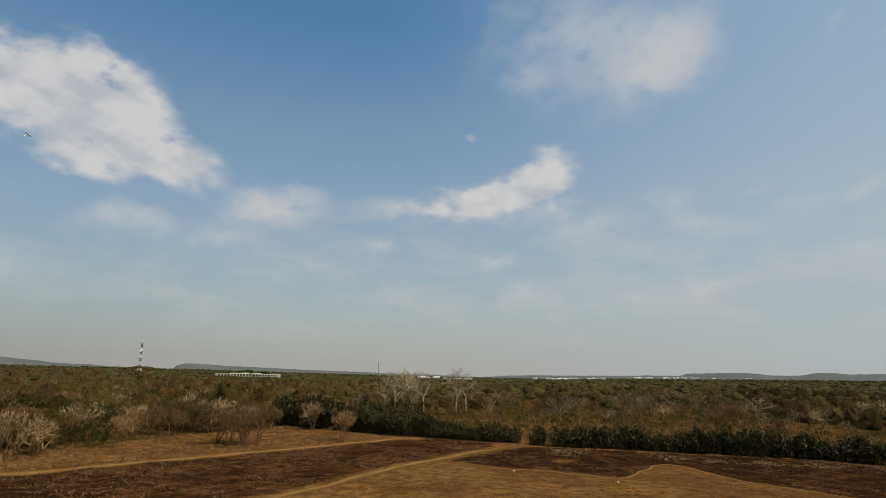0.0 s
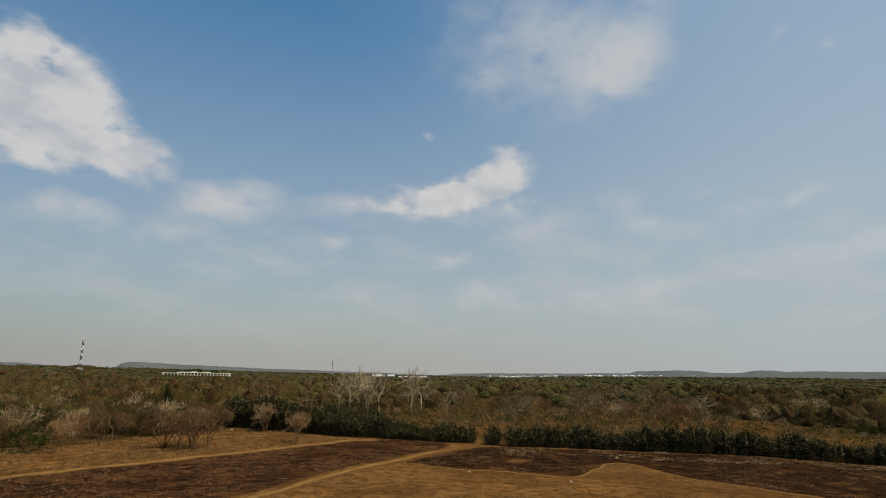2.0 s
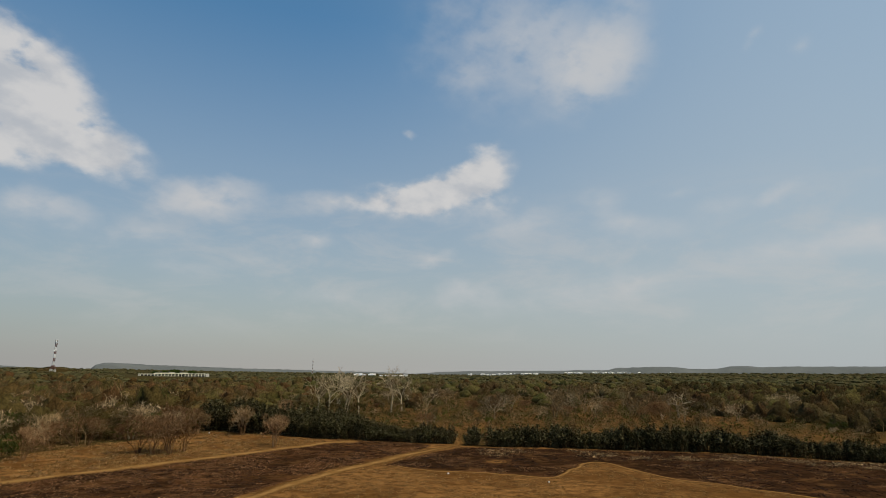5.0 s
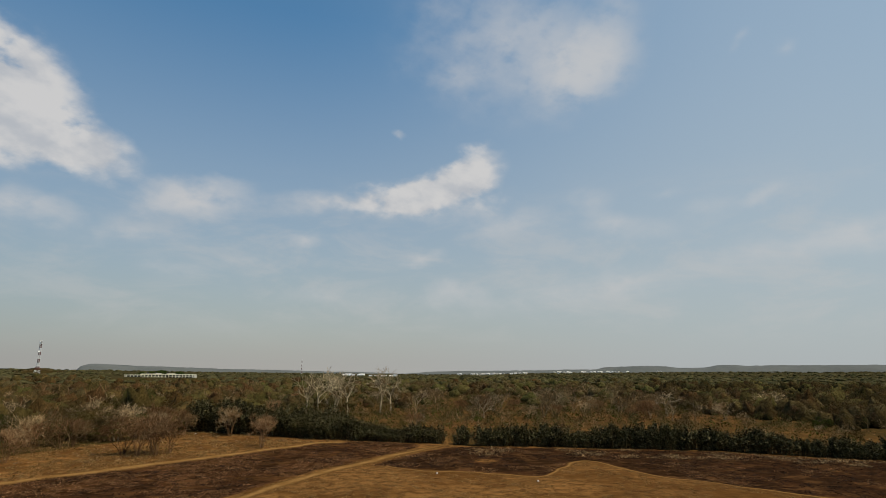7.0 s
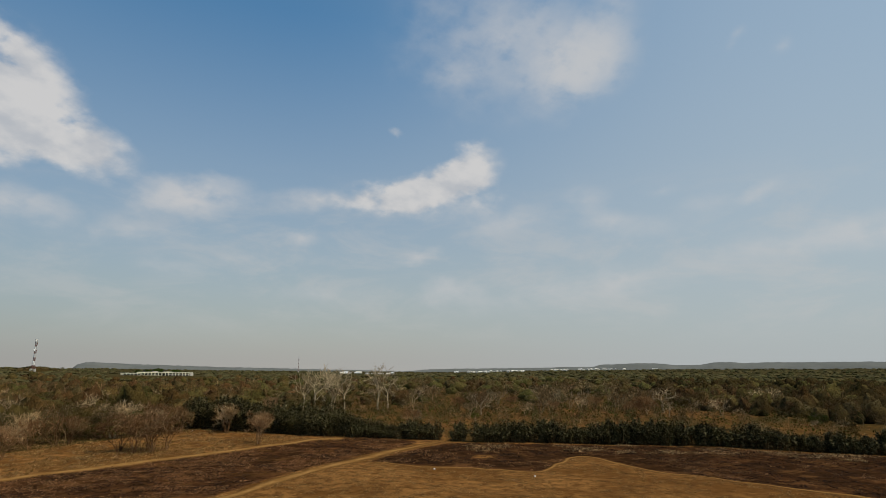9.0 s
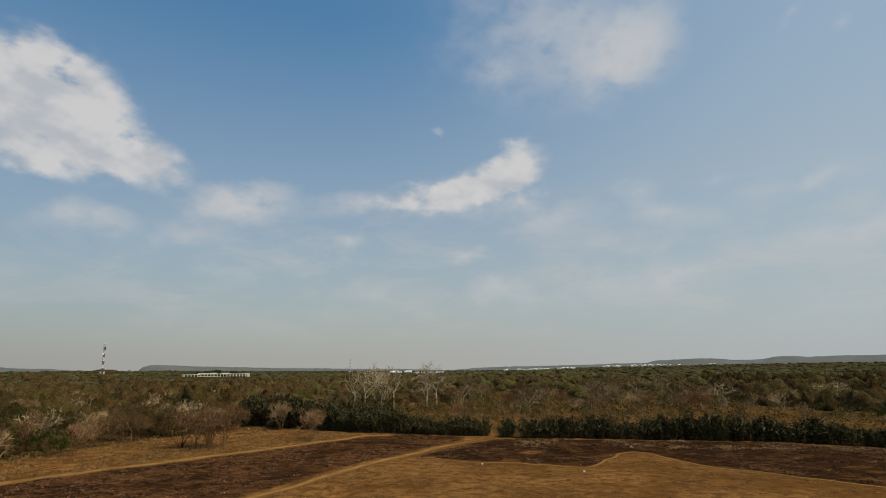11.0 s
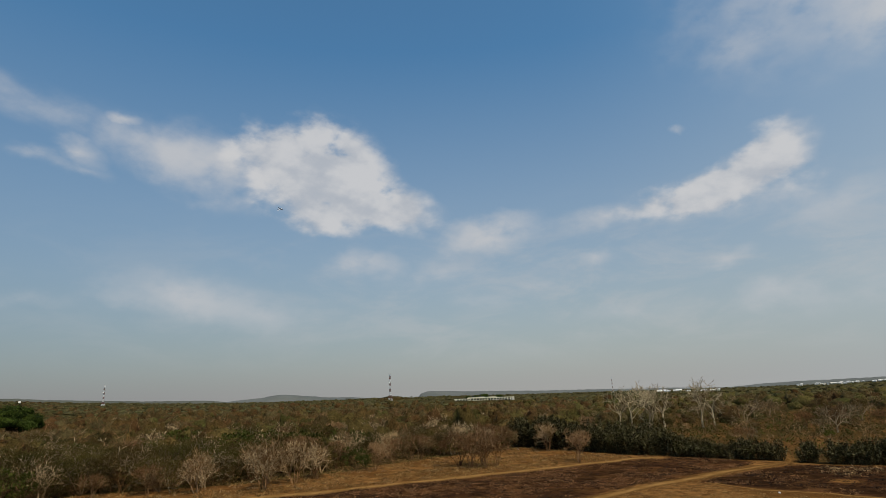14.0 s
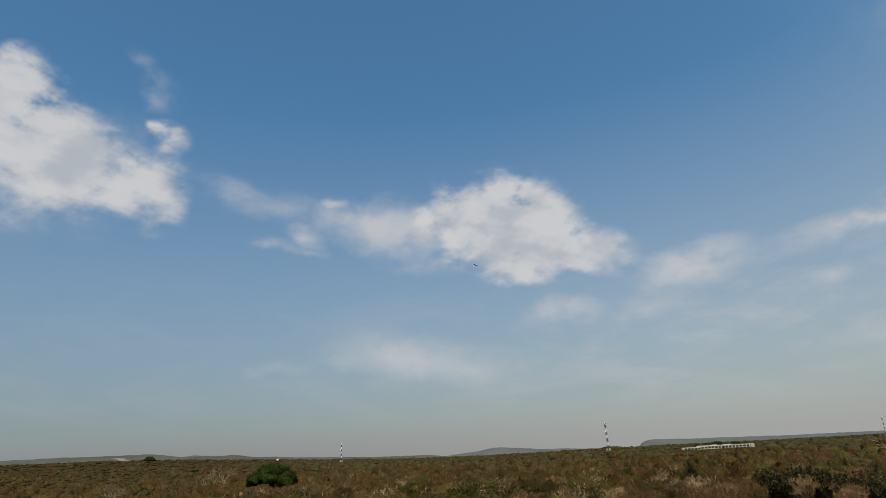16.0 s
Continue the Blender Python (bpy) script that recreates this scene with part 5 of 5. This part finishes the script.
tufts("singed straw left standing on scorched ground", 15000, (-60, 84, 34, 92),
      lambda x, y: ~on_track(x, y) & scorched(x, y) & (vnoise(x, y, 5, 72) + vnoise(x, y, 1.5, 75) > np.where(x < 6, 0.85, 1.25)), flat_t, 0.35, 0.95, M_SINGED, 83)
tufts("charred stubble on scorched ground", 9000, (-60, 84, 34, 92), lambda x, y: ~on_track(x, y) & scorched(x, y) & (vnoise(x, y, 4, 79) > 0.4), flat_t, 0.4, 0.9, M_CHAR, 84)
tufts("pale flattened straw lying on scorched ground", 1300, (14, 62, 50, 82), lambda x, y: ~on_track(x, y) & inside(x, y, BURN_EAST) & (vnoise(x, y, 3, 74) > 0.5) & (hedge_north(x) - y < 9),
      flat_t, 0.8, 1.6, M_PALESTRAW, 86)
tufts("coarse brown and green grass beyond the hedge", 5000, (-20, 170, 82, 230), lambda x, y: (y > hedge_north(x) + 2) & (vnoise(x, y, 9, 73) > 0.3), tall_t, 0.8, 1.8, M_OLIVE, 85)
tufts("tan dry grass in clearings beyond the hedge", 6000, (-10, 150, 84, 190), lambda x, y: (y > hedge_north(x) + 2) & (vnoise(x, y, 14, 76) > 0.45), tall_t, 0.8, 1.7, M_SINGED, 87)


# ---------------------------------------------------------------- far buildings and masts
def school():
    """A long low concrete building far off: open pillared floors under white slabs, with tanks on the roof."""
    x, y = polar(-18.1, 650)
    root = thing("school_building", "long low whitewashed building with open pillared floors, far off", "building", at=(x, y, float(terrain(x, y)) - 0.6), turn=18.1)

    def piece(name, mat, *boxes):
        bm = bmesh.new()
        for b in boxes:
            block(bm, *b, 0.06)
        part(name, bm, mat, root)

    # wall coloured near black to give the shade behind the pillars
    piece("back_wall", M_DARK, (0, 5, 0, 62, 0.5, 2.6))
    for cx, length, z in ((-24, 17, 2.6), (-5, 27, 3.2), (20, 25, 3.0)):
        piece("roof_slab", M_CREAM, (cx, 2.5, z, length, 7, 0.55))
    piece("parapet", M_CREAM, (-9, 1.2, 3.75, 17, 0.4, 0.5))
    piece("parapet", M_CREAM, (9, 1.6, 3.55, 8, 0.4, 0.9))
    piece("stair_head", M_CONCRETE, (-2, 4, 3.75, 5, 4, 0.9))
    piece("floor_slab", M_CREAM, (-6, -1.5, 0.9, 22, 3, 0.4))
    piece("floor_slab", M_CONCRETE, (19, -0.9, 1.0, 21, 1.2, 0.5))
    piece("end_wall", M_CONCRETE, (31.5, 2.5, 0, 3, 7, 3.3))
    piece("end_wall", M_CONCRETE, (-31, 2.5, 0, 2, 7, 2.2))
    for cx in (-12, -4.5, 6.0):
        piece("water_tank", M_DARK, (cx, 4, 4.2, 1.7, 1.7, 1.6))
    for k in range(20):
        piece("pillar", M_CREAM, (-30 + k * 3.1, -0.8 - 0.9 * (4 < k < 12), 0, 0.85, 0.55, 2.7 if k < 5 else 3.1))


def shed(x, y, turn, long, tall, wall, roof, label, deep=9):
    root = thing("long_shed", label, "building", at=(x, y, float(terrain(x, y)) - 0.2), turn=turn)
    bm = bmesh.new()
    block(bm, 0, 0, 0, long, deep, tall)
    part("wall", bm, wall, root)
    bm = bmesh.new()
    v = [bm.verts.new(p) for p in ((-long / 2 - 0.5, -deep / 2 - 0.7, tall), (long / 2 + 0.5, -deep / 2 - 0.7, tall), (long / 2 + 0.5, 0, tall + 1.6), (-long / 2 - 0.5, 0, tall + 1.6),
                                   (-long / 2 - 0.5, deep / 2 + 0.7, tall), (long / 2 + 0.5, deep / 2 + 0.7, tall))]
    for f in ((0, 1, 2, 3), (3, 2, 5, 4), (0, 3, 4), (1, 5, 2), (0, 4, 5, 1)):
        bm.faces.new([v[i] for i in f])
    part("roof", bm, roof, root)
    for k in range(int(long / 4)):
        bm = bmesh.new()
        block(bm, -long / 2 + 2 + k * 4, -deep / 2 - 0.03, 0.9, 1.6, 0.12, 1.4)
        part("window", bm, M_DARK, root)


def town_house(rng, a, r, group="houses of the distant town", label="small whitewashed house in the distant town"):
    x, y = polar(a, r)
    w, d, h, rise = rng.uniform(2.4, 5), rng.uniform(3, 5), rng.uniform(1.6, 3.2), rng.uniform(0.6, 1.5)
    root = thing("town_house", label, "house", group, at=(x, y, float(terrain(x, y)) - 0.2), turn=-a + rng.uniform(-30, 30))
    bm = bmesh.new()
    block(bm, 0, 0, 0, w, d, h)
    part("wall", bm, M_WHITE if rng.random() < 0.8 else M_CREAM, root)
    bm = bmesh.new()
    e, f = w / 2 + 0.4, d / 2 + 0.4
    v = [bm.verts.new(p) for p in ((-e, -f, h), (e, -f, h), (e, 0, h + rise), (-e, 0, h + rise), (-e, f, h), (e, f, h))]
    for q in ((0, 1, 2, 3), (3, 2, 5, 4), (0, 3, 4), (1, 5, 2), (0, 4, 5, 1)):
        bm.faces.new([v[i] for i in q])
    part("roof", bm, rng.choice((M_ROOF, M_WHITE, M_WHITE, M_WHITE)), root)
    for k in range(2):
        bm = bmesh.new()
        block(bm, (k - 0.5) * w * 0.5, -d / 2 - 0.03, 1.3, 0.9, 0.12, 1.2)
        part("window", bm, M_DARK, root)


def mast(a, r, tall, foot, label, aerials):
    """A lattice mast, square on plan, in bands of red and white."""
    x, y = polar(a, r)
    root = thing("radio_mast", label, "mast", at=(x, y, float(terrain(x, y)) - 0.2), turn=-a + 20)
    bands = 9
    for k in range(bands):
        s = Sticks()
        z0, z1 = tall * k / bands, tall * (k + 1) / bands
        half = lambda z: max(foot * (1 - z / tall * 2.6), foot * 0.30) / 2
        n = 3 if k else 1
        for j in range(n):
            a0, a1 = z0 + (z1 - z0) * j / n, z0 + (z1 - z0) * (j + 1) / n
            h0, h1 = half(a0), half(a1)
            for i in range(4):
                c0, c1 = ((-1, -1), (1, -1), (1, 1), (-1, 1))[i], ((1, -1), (1, 1), (-1, 1), (-1, -1))[i]
                s.stick(Vector((c0[0] * h0, c0[1] * h0, a0)), Vector((c0[0] * h1, c0[1] * h1, a1)), 0.16, 0.16, 4)
                s.stick(Vector((c0[0] * h0, c0[1] * h0, a0)), Vector((c1[0] * h1, c1[1] * h1, a1)), 0.075, 0.075)
                s.stick(Vector((c1[0] * h0, c1[1] * h0, a0)), Vector((c0[0] * h1, c0[1] * h1, a1)), 0.075, 0.075)
                s.stick(Vector((c0[0] * h0, c0[1] * h0, a0)), Vector((c1[0] * h0, c1[1] * h0, a0)), 0.075, 0.075)
        mesh_object("lattice_band", s.v, s.f, M_MASTWHITE if k % 2 == 0 else M_MASTRED, root)
    for k in range(aerials):
        bm = bmesh.new()
        w = 2 * math.pi * k / aerials
        block(bm, math.cos(w) * 1.3, math.sin(w) * 1.3, tall * (0.93 if k % 2 else 0.86), 0.5, 0.5, 2.4, 0.08)
        part("antenna", bm, M_STEEL, root)
    if aerials:
        bm = bmesh.new()
        bmesh.ops.create_cone(bm, cap_ends=True, segments=16, radius1=1.1, radius2=0.9, depth=0.5,
                              matrix=Matrix.Translation((-1.4, -1.2, tall * 0.66)) @ Matrix.Rotation(radians(80), 4, "X"))
        part("dish", bm, M_MASTWHITE, root)


school()
for a, r, long, tall, turn, roof in ((-1.9, 950, 7, 2.6, 2, M_WHITE), (-1.3, 945, 9, 2.3, 12, M_ROOF), (-0.5, 955, 7, 2.8, -8, M_ROOF), (-1.6, 985, 11, 3.6, 8, M_ROOF), (-0.3, 990, 9, 3.4, -6, M_WHITE),
                                     (1.1, 945, 6, 1.5, -3, M_ROOF), (1.8, 950, 8, 1.4, 8, M_ROOF), (2.5, 945, 5, 1.6, -10, M_WHITE), (0.5, 960, 4, 1.6, 15, M_ROOF), (2.9, 990, 6, 2.4, -12, M_ROOF)):
    x, y = polar(a, r)
    shed(x, y, turn, long, tall, M_CREAM, roof, "long pale shed with a pale sheet roof in a far settlement")
x, y = polar(-57.6, 1150)
shed(x, y, 50, 2.4, 1.6, M_WHITE, M_WHITE, "small white building showing over the scrub", 3)
rng = random.Random(77)
for k in range(100):
    a = rng.uniform(10.2, 13.6) if k < 30 else rng.uniform(14.0, 15.7) if k < 46 else rng.uniform(18.1, 20.0) if k < 64 else rng.uniform(20.7, 25.3) if k < 94 else rng.uniform(27.5, 28.0) if k < 97 else rng.uniform(8.9, 9.3)
    town_house(rng, a, 1480 + rng.uniform(-120, 140))
mast(-27.15, 800, 37, 5.2, "red and white lattice telephone mast on a low rise", 6)
mast(-51.9, 1000, 30, 4.2, "slim red and white lattice mast, far off", 3)
mast(-6.02, 1200, 30, 2.4, "slim grey lattice mast, far off", 0)


# ---------------------------------------------------------------- small things
def litter(x, y, size, seed):
    rng = random.Random(seed)
    bm = bmesh.new()
    bmesh.ops.create_icosphere(bm, subdivisions=2, radius=size)
    for v in bm.verts:
        v.co *= rng.uniform(0.7, 1.25)
        v.co.z = max(v.co.z * 0.7, -size * 0.4)
    me = bpy.data.meshes.new("plastic_bag")
    bm.to_mesh(me)
    bm.free()
    me.materials.append(M_LITTER)
    ob = new("plastic_bag", me)
    ob.matrix_world = pose(x, y, float(terrain(x, y)) + size * 0.38)
    tagged(ob, "crumpled white plastic bag lying on dry grass", "litter", "pieces of litter")


litter(7.8, 62.4, 0.09, 1)
litter(17.05, 57.45, 0.1, 2)
litter(-26.0, 98.5, 0.11, 3)


def model_aeroplane(az, el, dist):
    """A small high-wing model aeroplane in the air, dark above with a white tail."""
    x, y = polar(az, dist * math.cos(radians(el)))
    root = thing("model_aeroplane", "small dark model aeroplane with a white tail in flight", "model aeroplane",
                 at=(x, y, 10 + dist * math.sin(radians(el))))
    root.matrix_world = root.matrix_world @ pose(0, 0, 0, 35, -30, 60)
    bm = bmesh.new()
    for k, (px, r) in enumerate(((-0.75, 0.02), (-0.5, 0.06), (0.0, 0.10), (0.35, 0.11), (0.55, 0.08), (0.62, 0.02))):
        ring = [bm.verts.new((px, math.cos(w) * r, math.sin(w) * r)) for w in (i * math.pi / 4 for i in range(8))]
        if k:
            for i in range(8):
                bm.faces.new((last[i], last[(i + 1) % 8], ring[(i + 1) % 8], ring[i]))
        last = ring
    part("fuselage", bm, M_LITTER, root)
    for side in (-1, 1):
        bm = bmesh.new()
        block(bm, 0.15, side * 0.55, 0.09, 0.3, 1.05, 0.035, 0.012)
        part("wing", bm, M_DARKFOAM, root)
    for ob in [o for o in root.children if o.name.startswith("wing")]:
        bm = bmesh.new()
        side = -1 if not ob.name.endswith(".001") else 1
        block(bm, -0.03, side * 0.75, 0.095, 0.07, 0.5, 0.02, 0.004)
        part("aileron", bm, M_LITTER, ob, "white aileron")
    bm = bmesh.new()
    block(bm, 0.63, 0, -0.16, 0.015, 0.04, 0.32, 0.005)
    part("propeller", bm, M_DARKFOAM, root)
    bm = bmesh.new()
    block(bm, -0.68, 0, 0.02, 0.18, 0.6, 0.02, 0.006)
    part("tailplane", bm, M_LITTER, root)
    bm = bmesh.new()
    block(bm, -0.68, 0, 0.03, 0.2, 0.02, 0.24, 0.006)
    part("fin", bm, M_DARKFOAM, root)


model_aeroplane(-37.8, 17.9, 165)
